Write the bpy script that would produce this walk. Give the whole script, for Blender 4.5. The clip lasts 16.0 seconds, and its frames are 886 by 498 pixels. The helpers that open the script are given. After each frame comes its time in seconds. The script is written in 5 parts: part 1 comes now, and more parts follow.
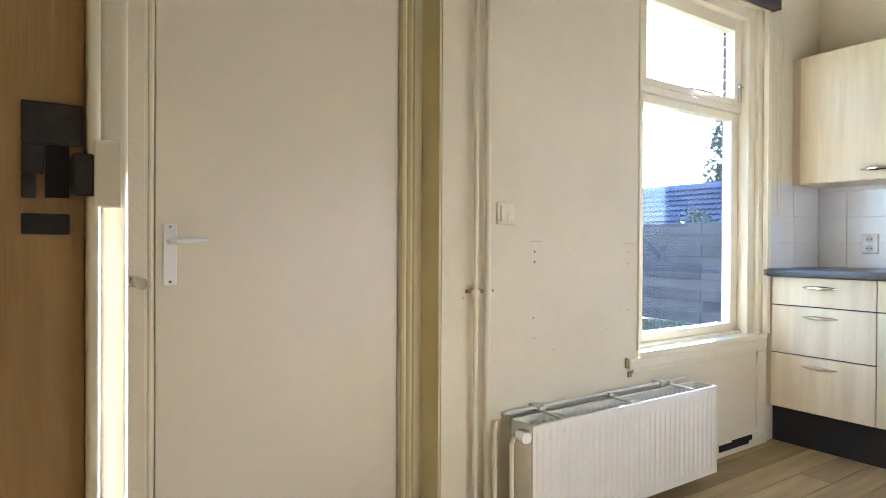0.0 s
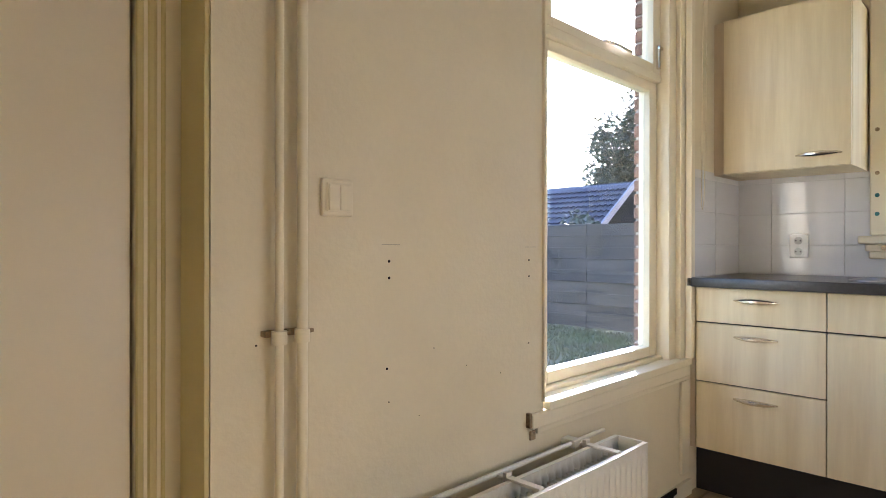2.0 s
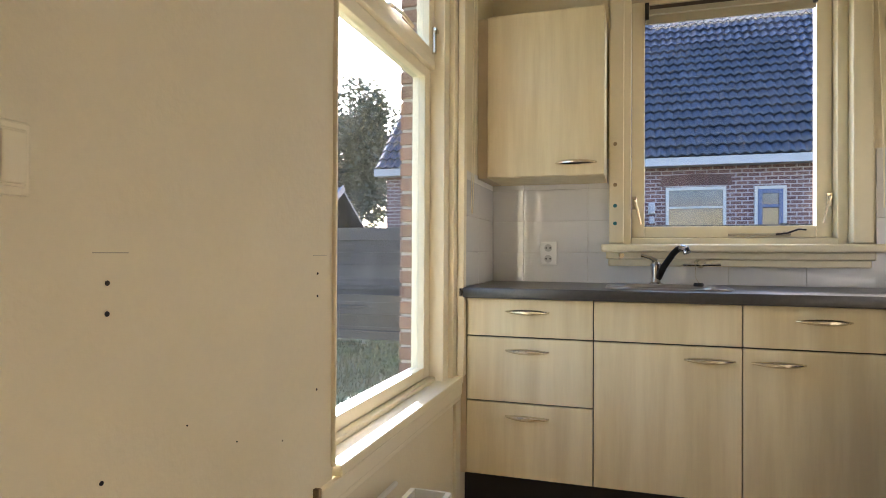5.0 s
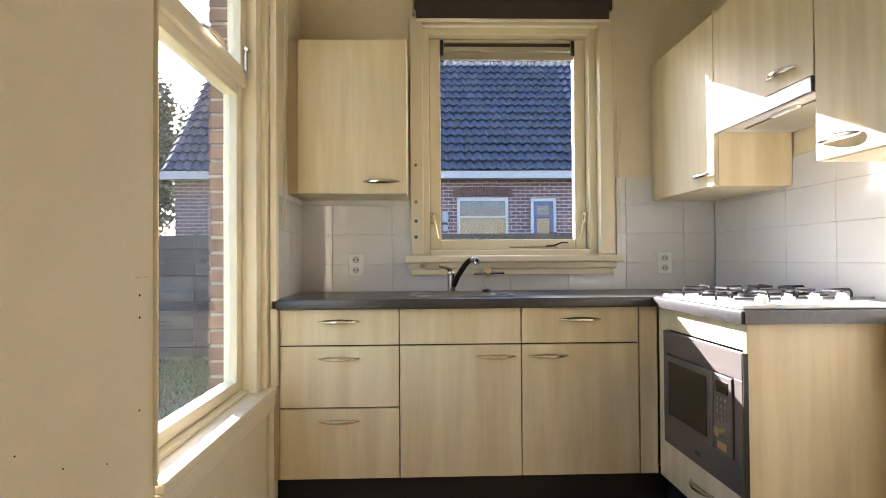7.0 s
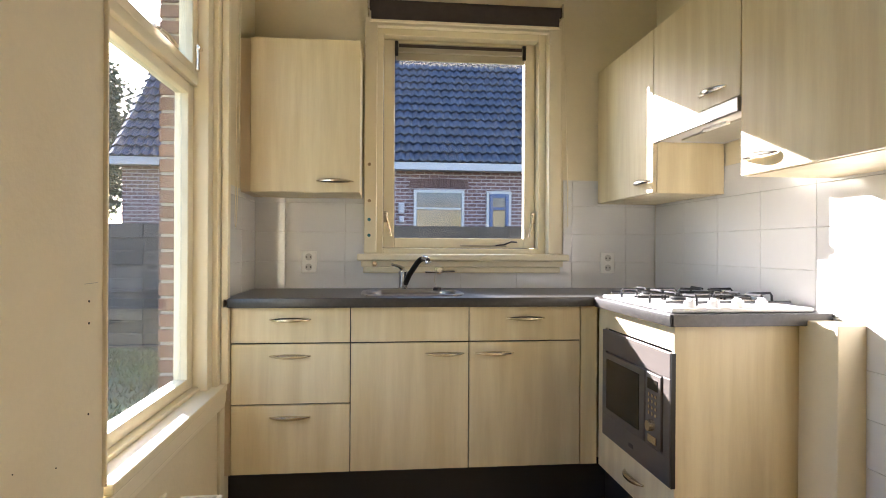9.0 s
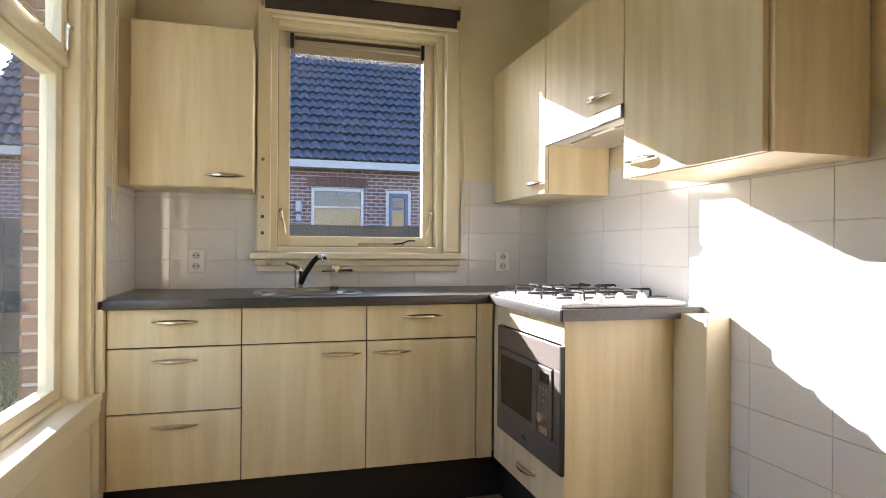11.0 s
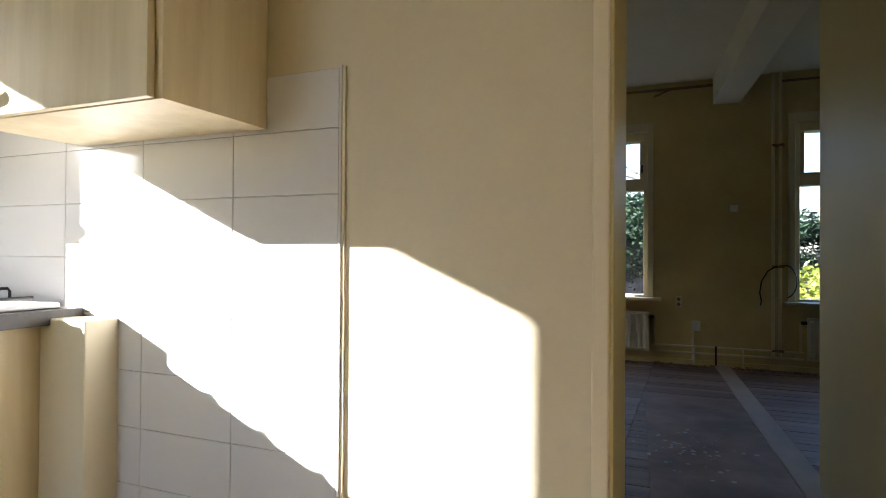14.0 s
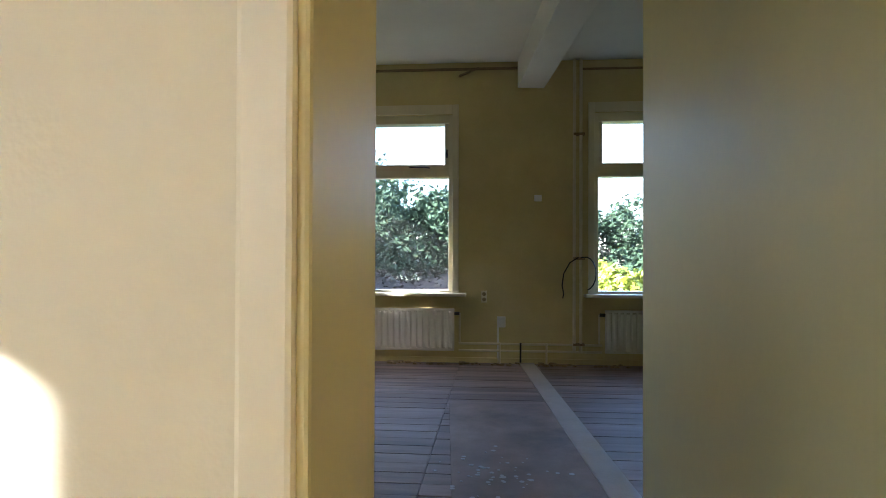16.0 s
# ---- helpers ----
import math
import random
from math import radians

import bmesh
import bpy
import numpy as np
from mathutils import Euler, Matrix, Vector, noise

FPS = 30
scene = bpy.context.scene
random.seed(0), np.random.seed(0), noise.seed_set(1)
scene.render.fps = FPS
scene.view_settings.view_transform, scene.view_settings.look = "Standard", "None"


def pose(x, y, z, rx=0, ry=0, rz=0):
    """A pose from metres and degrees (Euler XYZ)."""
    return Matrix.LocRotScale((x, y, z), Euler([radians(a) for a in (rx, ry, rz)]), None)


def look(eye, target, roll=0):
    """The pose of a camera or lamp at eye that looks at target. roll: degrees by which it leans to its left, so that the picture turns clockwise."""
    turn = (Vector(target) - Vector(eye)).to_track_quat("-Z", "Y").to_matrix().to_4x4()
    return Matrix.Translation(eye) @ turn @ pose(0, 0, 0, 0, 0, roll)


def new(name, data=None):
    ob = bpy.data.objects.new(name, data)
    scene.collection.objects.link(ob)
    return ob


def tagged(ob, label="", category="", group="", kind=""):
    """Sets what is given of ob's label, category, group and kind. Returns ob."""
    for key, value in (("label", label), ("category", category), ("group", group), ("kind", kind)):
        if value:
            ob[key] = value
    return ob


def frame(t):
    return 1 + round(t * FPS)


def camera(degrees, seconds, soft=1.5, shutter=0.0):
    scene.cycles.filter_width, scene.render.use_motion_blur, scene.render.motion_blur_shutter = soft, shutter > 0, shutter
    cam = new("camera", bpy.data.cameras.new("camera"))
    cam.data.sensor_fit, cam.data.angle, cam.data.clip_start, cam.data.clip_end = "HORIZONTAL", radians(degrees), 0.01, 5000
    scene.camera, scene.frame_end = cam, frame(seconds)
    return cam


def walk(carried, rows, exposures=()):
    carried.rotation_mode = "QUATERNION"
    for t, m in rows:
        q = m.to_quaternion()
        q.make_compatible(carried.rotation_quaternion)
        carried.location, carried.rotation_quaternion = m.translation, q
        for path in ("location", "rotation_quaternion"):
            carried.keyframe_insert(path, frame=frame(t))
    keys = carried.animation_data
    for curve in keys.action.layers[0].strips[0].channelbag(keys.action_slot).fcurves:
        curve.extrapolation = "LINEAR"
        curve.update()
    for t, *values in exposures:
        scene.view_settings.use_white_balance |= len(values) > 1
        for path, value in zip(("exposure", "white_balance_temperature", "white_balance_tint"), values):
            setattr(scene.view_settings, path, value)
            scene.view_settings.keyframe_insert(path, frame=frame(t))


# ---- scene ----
cam = camera(73.2, 16.0, soft=0.85)
PATH = [
    (0, (0.401, 0.43, 1.042), (1.52, 2.088, 1.03), 0.3),
    (0.5, (0.601, 0.571, 1.042), (1.818, 2.159, 1.023), 0.2),
    (1, (0.774, 0.737, 1.047), (2.059, 2.269, 1.028), 0.3),
    (1.5, (0.915, 0.867, 1.042), (2.253, 2.354, 1.026), 0.3),
    (2, (1.062, 1.028, 1.051), (2.468, 2.45, 1.048), 0.1),
    (2.5, (1.174, 1.128, 1.073), (2.663, 2.463, 1.065), 0.4),
    (3, (1.333, 1.217, 1.069), (2.867, 2.501, 1.064), 0.3),
    (3.5, (1.437, 1.303, 1.06), (3.017, 2.53, 1.052), 0.4),
    (4, (1.455, 1.384, 1.06), (3.122, 2.489, 1.056), 0.5),
    (4.5, (1.427, 1.446, 1.081), (3.248, 2.272, 1.078), 0.6),
    (5, (1.357, 1.479, 1.06), (3.267, 2.071, 1.075), 0.3),
    (7.5, (1.147, 1.5, 1.116), (3.142, 1.355, 1.138), -0.2),
    (8, (1.114, 1.488, 1.14), (3.106, 1.306, 1.147), 0.1),
    (10.5, (1.12, 1.474, 1.128), (3.088, 1.118, 1.128), 0.3),
    (11, (1.124, 1.47, 1.129), (3.05, 0.931, 1.128), 0.4),
    (11.5, (1.157, 1.45, 1.138), (3.004, 0.683, 1.141), 0.4),
    (12, (1.217, 1.377, 1.134), (2.984, 0.441, 1.129), 0.4),
    (12.5, (1.25, 1.328, 1.119), (2.882, 0.172, 1.124), 0.4),
    (13, (1.297, 1.268, 1.122), (2.724, -0.134, 1.121), 0.6),
    (13.5, (1.365, 1.223, 1.108), (2.439, -0.464, 1.118), 0.7),
    (14, (1.379, 1.135, 1.08), (2.152, -0.709, 1.1), 0.4),
    (14.5, (1.417, 0.936, 1.07), (1.965, -0.987, 1.086), 0.1),
    (15, (1.397, 0.752, 1.041), (1.795, -1.208, 1.06), 0.3),
    (15.5, (1.412, 0.522, 1.013), (1.694, -1.458, 1.035), 0.2),
    (16, (1.418, 0.306, 1.024), (1.589, -1.687, 1.042), 0.2),
]
EXPOSURES = [(0, 4.02, 4750, 21), (0.5, 3.7, 4900, 23), (1.0, 3.45, 5050, 25), (2.0, 3.4, 5350, 24), (3.5, 2.85, 5750, 22), (5.0, 3.2, 5750, 21), (7.5, 3.3, 5800, 21), (11.0, 3.25, 5850, 22), (12.0, 3.05, 5850, 23), (13.0, 2.7, 5850, 20), (13.5, 2.8, 5750, 18), (14.5, 3.45, 5650, 17), (15.2, 3.65, 5800, 17), (16, 4.2, 5400, 17)]
walk(cam, [(t, look(eye, target, roll)) for t, eye, target, roll in PATH], EXPOSURES)

# ---- world and sun ----
SUN_AZ, SUN_EL = 27.8, 21.74          # degrees from +x towards +y, and above the horizon
world = bpy.data.worlds.new("sky")
scene.world = world
world.use_nodes = True
wn = world.node_tree
sky = wn.nodes.new("ShaderNodeTexSky")
sky.sky_type, sky.sun_disc = "NISHITA", False
sky.sun_elevation, sky.sun_rotation = radians(SUN_EL), radians(90 - SUN_AZ)
wn.links.new(sky.outputs[0], wn.nodes["Background"].inputs[0])
wn.nodes["Background"].inputs[1].default_value = 0.10
sun_data = bpy.data.lights.new("sun", "SUN")
sun_data.energy, sun_data.angle, sun_data.color = 5.0, radians(0.5), (1.0, 0.93, 0.82)
sun = new("sun", sun_data)
ce, se = math.cos(radians(SUN_EL)), math.sin(radians(SUN_EL))
sun.matrix_world = look((0, 0, 30), (-ce * math.cos(radians(SUN_AZ)), -ce * math.sin(radians(SUN_AZ)), 30 - se))


# ---- materials ----
def node(nt, kind, **sockets):
    n = nt.nodes.new(kind)
    for key, value in sockets.items():
        n.inputs[key.replace("_", " ")].default_value = value
    return n


def material(name, colour, rough=0.6, metal=0.0, vary=0.06, scale=6.0, fine=90.0, bump=0.05, stretch=(1, 1, 1), second=None, spread=(0.35, 0.7), random_tint=0.0, spec=0.5, coat=0.0):
    """Principled paint with variation at two scales and fine relief."""
    m = bpy.data.materials.new(name)
    m.use_nodes = True
    nt = m.node_tree
    b = nt.nodes["Principled BSDF"]
    b.inputs["Metallic"].default_value = metal
    b.inputs["Specular IOR Level"].default_value = spec
    b.inputs["Coat Weight"].default_value = coat
    co = nt.nodes.new("ShaderNodeTexCoord")
    info = nt.nodes.new("ShaderNodeObjectInfo")
    mp = nt.nodes.new("ShaderNodeMapping")
    mp.inputs["Scale"].default_value = stretch
    shift = node(nt, "ShaderNodeVectorMath")
    shift.operation = "SCALE"
    cmb = nt.nodes.new("ShaderNodeCombineXYZ")
    for k in range(3):
        nt.links.new(info.outputs["Random"], cmb.inputs[k])
    nt.links.new(cmb.outputs[0], shift.inputs[0])
    shift.inputs["Scale"].default_value = 17.0
    nt.links.new(co.outputs["Object"], mp.inputs["Vector"])
    nt.links.new(shift.outputs[0], mp.inputs["Location"])
    big = node(nt, "ShaderNodeTexNoise", Scale=scale, Detail=5.0, Roughness=0.6)
    small = node(nt, "ShaderNodeTexNoise", Scale=fine, Detail=3.0, Roughness=0.6)
    for n in (big, small):
        nt.links.new(mp.outputs[0], n.inputs["Vector"])
    ramp = nt.nodes.new("ShaderNodeValToRGB")
    dark = second or tuple(c * (1 - 2 * vary) for c in colour)
    ramp.color_ramp.elements[0].position, ramp.color_ramp.elements[1].position = spread
    ramp.color_ramp.elements[0].color = (*dark, 1)
    ramp.color_ramp.elements[1].color = (*colour, 1)
    nt.links.new(big.outputs["Fac"], ramp.inputs["Fac"])
    hsv = nt.nodes.new("ShaderNodeHueSaturation")
    val = node(nt, "ShaderNodeMapRange")
    val.inputs["To Min"].default_value, val.inputs["To Max"].default_value = 1 - vary, 1 + vary
    nt.links.new(small.outputs["Fac"], val.inputs["Value"])
    last = val.outputs[0]
    if random_tint:
        tint = node(nt, "ShaderNodeMapRange")
        tint.inputs["To Min"].default_value, tint.inputs["To Max"].default_value = 1 - random_tint, 1 + random_tint
        nt.links.new(info.outputs["Random"], tint.inputs["Value"])
        mul = nt.nodes.new("ShaderNodeMath")
        mul.operation = "MULTIPLY"
        nt.links.new(last, mul.inputs[0])
        nt.links.new(tint.outputs[0], mul.inputs[1])
        last = mul.outputs[0]
    nt.links.new(ramp.outputs["Color"], hsv.inputs["Color"])
    nt.links.new(last, hsv.inputs["Value"])
    nt.links.new(hsv.outputs[0], b.inputs["Base Color"])
    rr = node(nt, "ShaderNodeMapRange")
    rr.inputs["To Min"].default_value, rr.inputs["To Max"].default_value = max(0.02, rough - 0.06), min(1, rough + 0.08)
    nt.links.new(big.outputs["Fac"], rr.inputs["Value"])
    nt.links.new(rr.outputs[0], b.inputs["Roughness"])
    if bump:
        bp = node(nt, "ShaderNodeBump", Strength=bump, Distance=0.01)
        nt.links.new(small.outputs["Fac"], bp.inputs["Height"])
        nt.links.new(bp.outputs[0], b.inputs["Normal"])
    return m


def glass_material(name, dust=0.0, specks=0.685):
    """Clear pane: straight-through light, gloss by Fresnel, dried specks and streaks of dirt."""
    m = bpy.data.materials.new(name)
    m.use_nodes = True
    nt = m.node_tree
    nt.nodes.remove(nt.nodes["Principled BSDF"])
    out = nt.nodes["Material Output"]
    clear = node(nt, "ShaderNodeBsdfTransparent", Color=(0.93, 0.96, 0.97, 1))
    gloss = node(nt, "ShaderNodeBsdfGlossy", Roughness=0.02)
    lw = node(nt, "ShaderNodeLayerWeight", Blend=0.5)
    pw = nt.nodes.new("ShaderNodeMath")
    pw.operation = "POWER"
    pw.inputs[1].default_value = 5.0
    fr = nt.nodes.new("ShaderNodeMath")
    fr.operation = "MULTIPLY_ADD"
    fr.inputs[1].default_value, fr.inputs[2].default_value = 0.9, 0.04
    nt.links.new(lw.outputs["Facing"], pw.inputs[0])
    nt.links.new(pw.outputs[0], fr.inputs[0])
    mix = nt.nodes.new("ShaderNodeMixShader")
    nt.links.new(fr.outputs[0], mix.inputs[0])
    nt.links.new(clear.outputs[0], mix.inputs[1])
    nt.links.new(gloss.outputs[0], mix.inputs[2])
    last = mix.outputs[0]
    if dust:
        co = nt.nodes.new("ShaderNodeTexCoord")
        n1 = node(nt, "ShaderNodeTexNoise", Scale=230.0, Detail=1.0)
        n2 = node(nt, "ShaderNodeTexNoise", Scale=5.0, Detail=6.0, Roughness=0.65)
        nt.links.new(co.outputs["Object"], n1.inputs["Vector"])
        nt.links.new(co.outputs["Object"], n2.inputs["Vector"])
        r1 = nt.nodes.new("ShaderNodeValToRGB")
        r1.color_ramp.elements[0].position, r1.color_ramp.elements[1].position = specks, specks + 0.03
        r2 = node(nt, "ShaderNodeMapRange")
        r2.inputs["From Min"].default_value, r2.inputs["From Max"].default_value = 0.48, 0.8
        r2.inputs["To Max"].default_value = dust
        nt.links.new(n1.outputs["Fac"], r1.inputs["Fac"])
        nt.links.new(n2.outputs["Fac"], r2.inputs["Value"])
        mx = nt.nodes.new("ShaderNodeMath")
        mx.operation = "MAXIMUM"
        sc = nt.nodes.new("ShaderNodeMath")
        sc.operation = "MULTIPLY"
        sc.inputs[1].default_value = 0.3
        nt.links.new(r1.outputs["Color"], sc.inputs[0])
        nt.links.new(sc.outputs[0], mx.inputs[0])
        nt.links.new(r2.outputs[0], mx.inputs[1])
        dirt = nt.nodes.new("ShaderNodeMixShader")
        film = nt.nodes.new("ShaderNodeMixShader")
        film.inputs[0].default_value = 0.5
        grime = node(nt, "ShaderNodeBsdfDiffuse", Color=(0.55, 0.55, 0.52, 1))
        through_grime = node(nt, "ShaderNodeBsdfTranslucent", Color=(0.55, 0.55, 0.52, 1))
        nt.links.new(grime.outputs[0], film.inputs[1])
        nt.links.new(through_grime.outputs[0], film.inputs[2])
        nt.links.new(mx.outputs[0], dirt.inputs[0])
        nt.links.new(last, dirt.inputs[1])
        nt.links.new(film.outputs[0], dirt.inputs[2])
        last = dirt.outputs[0]
    nt.links.new(last, out.inputs["Surface"])
    return m


WALL = material("cream_wall_paint", (0.77, 0.69, 0.485), 0.58, vary=0.03, scale=2.2, fine=55, bump=0.10, second=(0.71, 0.63, 0.43))
CEIL = material("ceiling_paint", (0.74, 0.72, 0.66), 0.8, vary=0.03, scale=3, fine=60, bump=0.06)
PAINT = material("cream_gloss_paint", (0.80, 0.72, 0.51), 0.38, vary=0.025, scale=3, fine=40, bump=0.04, spec=0.5)
DOORPAINT = material("door_paint", (0.75, 0.67, 0.48), 0.40, vary=0.02, scale=2, fine=25, bump=0.04)
YELLOWPAINT = material("yellow_door_paint", (0.62, 0.53, 0.25), 0.42, vary=0.03, scale=2, fine=25, bump=0.05)
WHITE = material("white_plastic", (0.86, 0.85, 0.80), 0.35, vary=0.02, bump=0.0)
# greyer than the white plastic: recess shade of the socket wells put into colour
WELL_SHADE = material("pale_well_shade", (0.58, 0.57, 0.53), 0.5, vary=0.03, bump=0)
TILE = material("white_glazed_tile", (0.72, 0.71, 0.68), 0.06, vary=0.012, scale=4, fine=20, bump=0.02, random_tint=0.015)
GROUT = material("grout", (0.73, 0.71, 0.65), 0.9, vary=0.05, fine=150)
MAPLE = material("maple_laminate", (0.81, 0.705, 0.46), 0.40, vary=0.03, scale=6, fine=60, bump=0.012, stretch=(2.0, 2.0, 0.16), second=(0.69, 0.575, 0.34), spread=(0.38, 0.64))
MAPLE_EDGE = material("maple_edge_band", (0.66, 0.53, 0.34), 0.5, vary=0.05, scale=8, stretch=(2, 2, 0.2))
# near-black carcass colour stands in for shade in the slits between fronts
GAP_SHADE = material("painted_gap_shade", (0.06, 0.05, 0.04), 0.8, bump=0)
TOP = material("grey_worktop", (0.058, 0.055, 0.051), 0.30, vary=0.16, scale=60, fine=260, bump=0.02, random_tint=0)
KICK = material("black_plinth", (0.018, 0.016, 0.017), 0.55, vary=0.1, bump=0.02)
NICKEL = material("satin_nickel", (0.74, 0.68, 0.57), 0.24, metal=1.0, vary=0.03, fine=200, bump=0.01)
CHROME = material("chrome", (0.75, 0.75, 0.75), 0.08, metal=1.0, vary=0.02, bump=0)
STEEL = material("brushed_steel", (0.42, 0.40, 0.37), 0.32, metal=1.0, vary=0.05, fine=160, stretch=(0.3, 0.3, 6), bump=0.01)
DARKSTEEL = material("dark_brushed_metal", (0.15, 0.13, 0.115), 0.34, metal=0.35, vary=0.05, fine=160, stretch=(0.2, 0.2, 5), bump=0.01)
BLACKGLASS = material("black_oven_glass", (0.012, 0.011, 0.010), 0.08, vary=0.1, bump=0)
BLACK = material("black_enamel", (0.016, 0.016, 0.016), 0.40, vary=0.2, bump=0.02)
ENAMEL = material("white_enamel", (0.80, 0.79, 0.76), 0.15, vary=0.02, bump=0)
BLIND = material("brown_blind_fabric", (0.060, 0.045, 0.042), 0.8, vary=0.15, scale=20, fine=300, bump=0.1)
GRILLE = material("beige_aluminium", (0.45, 0.41, 0.30), 0.45, vary=0.05, metal=0.2)
RADPAINT = material("radiator_enamel", (0.78, 0.74, 0.62), 0.32, vary=0.03, bump=0.02)
RAWWOOD = material("bare_jamb_wood", (0.42, 0.27, 0.10), 0.6, vary=0.12, scale=9, fine=70, stretch=(3, 3, 0.2), second=(0.26, 0.15, 0.05), bump=0.12)
OLDSTEEL = material("worn_black_steel", (0.06, 0.055, 0.05), 0.5, metal=0.6, vary=0.25, scale=40, bump=0.1)
RUST = material("rust_and_old_paint", (0.42, 0.31, 0.17), 0.85, vary=0.25, scale=60, bump=0.3)
HOLE = material("dark_hole", (0.012, 0.011, 0.010), 0.95, bump=0)
PINE = material("pine_floorboard", (0.47, 0.34, 0.15), 0.5, vary=0.10, scale=6, fine=70, stretch=(0.25, 3, 3), second=(0.31, 0.22, 0.095), random_tint=0.18, bump=0.08)
GREYBOARD = material("dusty_grey_floorboard", (0.33, 0.24, 0.19), 0.58, vary=0.14, scale=4, fine=70, stretch=(0.35, 3, 3), second=(0.17, 0.12, 0.10), random_tint=0.2, bump=0.12)
PLYWOOD = material("worn_plywood_sheet", (0.36, 0.26, 0.20), 0.65, vary=0.12, scale=3, fine=80, second=(0.17, 0.125, 0.10), bump=0.1)
PALEBOARD = material("pale_filler_board", (0.46, 0.40, 0.34), 0.7, vary=0.08, scale=5, fine=70, bump=0.1)
DUST = material("plaster_dust", (0.55, 0.53, 0.50), 0.95, vary=0.1, bump=0.2)
GLASS = glass_material("dirty_window_glass", 0.014)
CLEAR = glass_material("window_glass", 0.008)
SINKGLASS = glass_material("speckled_sink_window_glass", 0.004, 0.735)
BLACKTAP = material("black_tap_spout", (0.014, 0.013, 0.013), 0.35, vary=0.1, bump=0)
FARWALL = material("old_yellow_wall", (0.72, 0.61, 0.29), 0.75, vary=0.06, scale=2.5, fine=60, second=(0.64, 0.53, 0.24), bump=0.12)
BRICK = material("brown_brick", (0.22, 0.12, 0.085), 0.85, vary=0.15, scale=18, fine=120, random_tint=0.22, bump=0.25)
ARCHBRICK = material("dark_arch_brick", (0.115, 0.058, 0.050), 0.85, vary=0.15, scale=18, fine=120, random_tint=0.25, bump=0.2)
MORTAR = material("pale_mortar", (0.50, 0.47, 0.42), 0.95, vary=0.08, fine=200, bump=0.2)
ROOFTILE = material("blue_grey_roof_tile", (0.026, 0.035, 0.062), 0.34, vary=0.18, scale=5, fine=80, random_tint=0.24, bump=0.1)
GUTTER = material("white_fascia", (0.34, 0.33, 0.34), 0.5, vary=0.05)
OUTWHITE = material("white_window_frame", (0.38, 0.36, 0.34), 0.4, vary=0.03)
OUTBLUE = material("blue_painted_door", (0.035, 0.065, 0.16), 0.4, vary=0.05)
OUTGLASS = material("far_window_pane", (0.09, 0.09, 0.095), 0.10, vary=0.25, scale=2.5, bump=0)
FENCE = material("weathered_fence_board", (0.080, 0.067, 0.055), 0.85, vary=0.2, scale=5, fine=60, stretch=(1, 0.3, 3), random_tint=0.32, bump=0.2)
GRASS = material("lawn", (0.085, 0.12, 0.035), 0.9, vary=0.2, scale=1.2, fine=40, second=(0.13, 0.11, 0.06), bump=0.4)
LEAF = material("dark_glossy_leaf", (0.020, 0.046, 0.012), 0.85, vary=0.25, scale=8, bump=0)
LEAFPALE = material("yellow_green_leaf", (0.30, 0.33, 0.04), 0.45, vary=0.2, scale=8, bump=0)
LEAFGREY = material("grey_green_leaf", (0.07, 0.09, 0.05), 0.6, vary=0.25, scale=8, bump=0)
LITTER = material("fallen_leaves", (0.060, 0.036, 0.020), 0.9, vary=0.3, scale=30, bump=0)
BARK = material("pale_bark", (0.30, 0.25, 0.19), 0.9, vary=0.2, scale=10, fine=60, stretch=(2, 2, 0.4), bump=0.4)
CABLE = material("black_cable", (0.015, 0.014, 0.014), 0.5, bump=0)
TEAL = material("teal_wall_plug", (0.02, 0.16, 0.17), 0.5, bump=0)


# ---- mesh helpers ----
def origin(ob):
    p = Vector((0, 0, 0))
    while ob is not None:
        p += ob.location
        ob = ob.parent
    return p


def mesh_object(name, bm, mat, smooth=False):
    bmesh.ops.recalc_face_normals(bm, faces=bm.faces)
    me = bpy.data.meshes.new(name)
    bm.to_mesh(me)
    bm.free()
    for one in (mat if isinstance(mat, (list, tuple)) else (mat,)):
        me.materials.append(one)
    if smooth:
        for p in me.polygons:
            p.use_smooth = True
        me.set_sharp_from_angle(angle=radians(35))
    return new(name, me)


def part(name, bm, mat, parent, label="", smooth=False):
    """Links a bmesh, drawn in world metres, as one mesh under a thing or under a part."""
    bmesh.ops.translate(bm, verts=bm.verts, vec=-origin(parent))
    ob = mesh_object(name, bm, mat, smooth)
    ob.parent = parent
    return tagged(ob, label)


def thing(name, at, label, category, group="", kind=""):
    ob = new(name)
    ob.location = at
    ob.empty_display_size = 0.1
    return tagged(ob, label, category, group, kind)


def structure(name, bm, mat, label, category, smooth=False):
    return tagged(mesh_object(name, bm, mat, smooth), label, category, "", "structure")


def box(bm, x0, x1, y0, y1, z0, z1, bevel=0.0, segs=2, m=None):
    lo, hi = (min(x0, x1), min(y0, y1), min(z0, z1)), (max(x0, x1), max(y0, y1), max(z0, z1))
    vs = [bm.verts.new((x, y, z)) for x in (lo[0], hi[0]) for y in (lo[1], hi[1]) for z in (lo[2], hi[2])]
    for q in ((0, 1, 3, 2), (4, 6, 7, 5), (0, 4, 5, 1), (2, 3, 7, 6), (0, 2, 6, 4), (1, 5, 7, 3)):
        bm.faces.new([vs[k] for k in q])
    if m is not None:
        bmesh.ops.transform(bm, matrix=m, verts=vs)
    if bevel:
        edges = list({e for v in vs for e in v.link_edges})
        bmesh.ops.bevel(bm, geom=edges, offset=bevel, segments=segs, affect="EDGES", profile=0.5)
    return bm


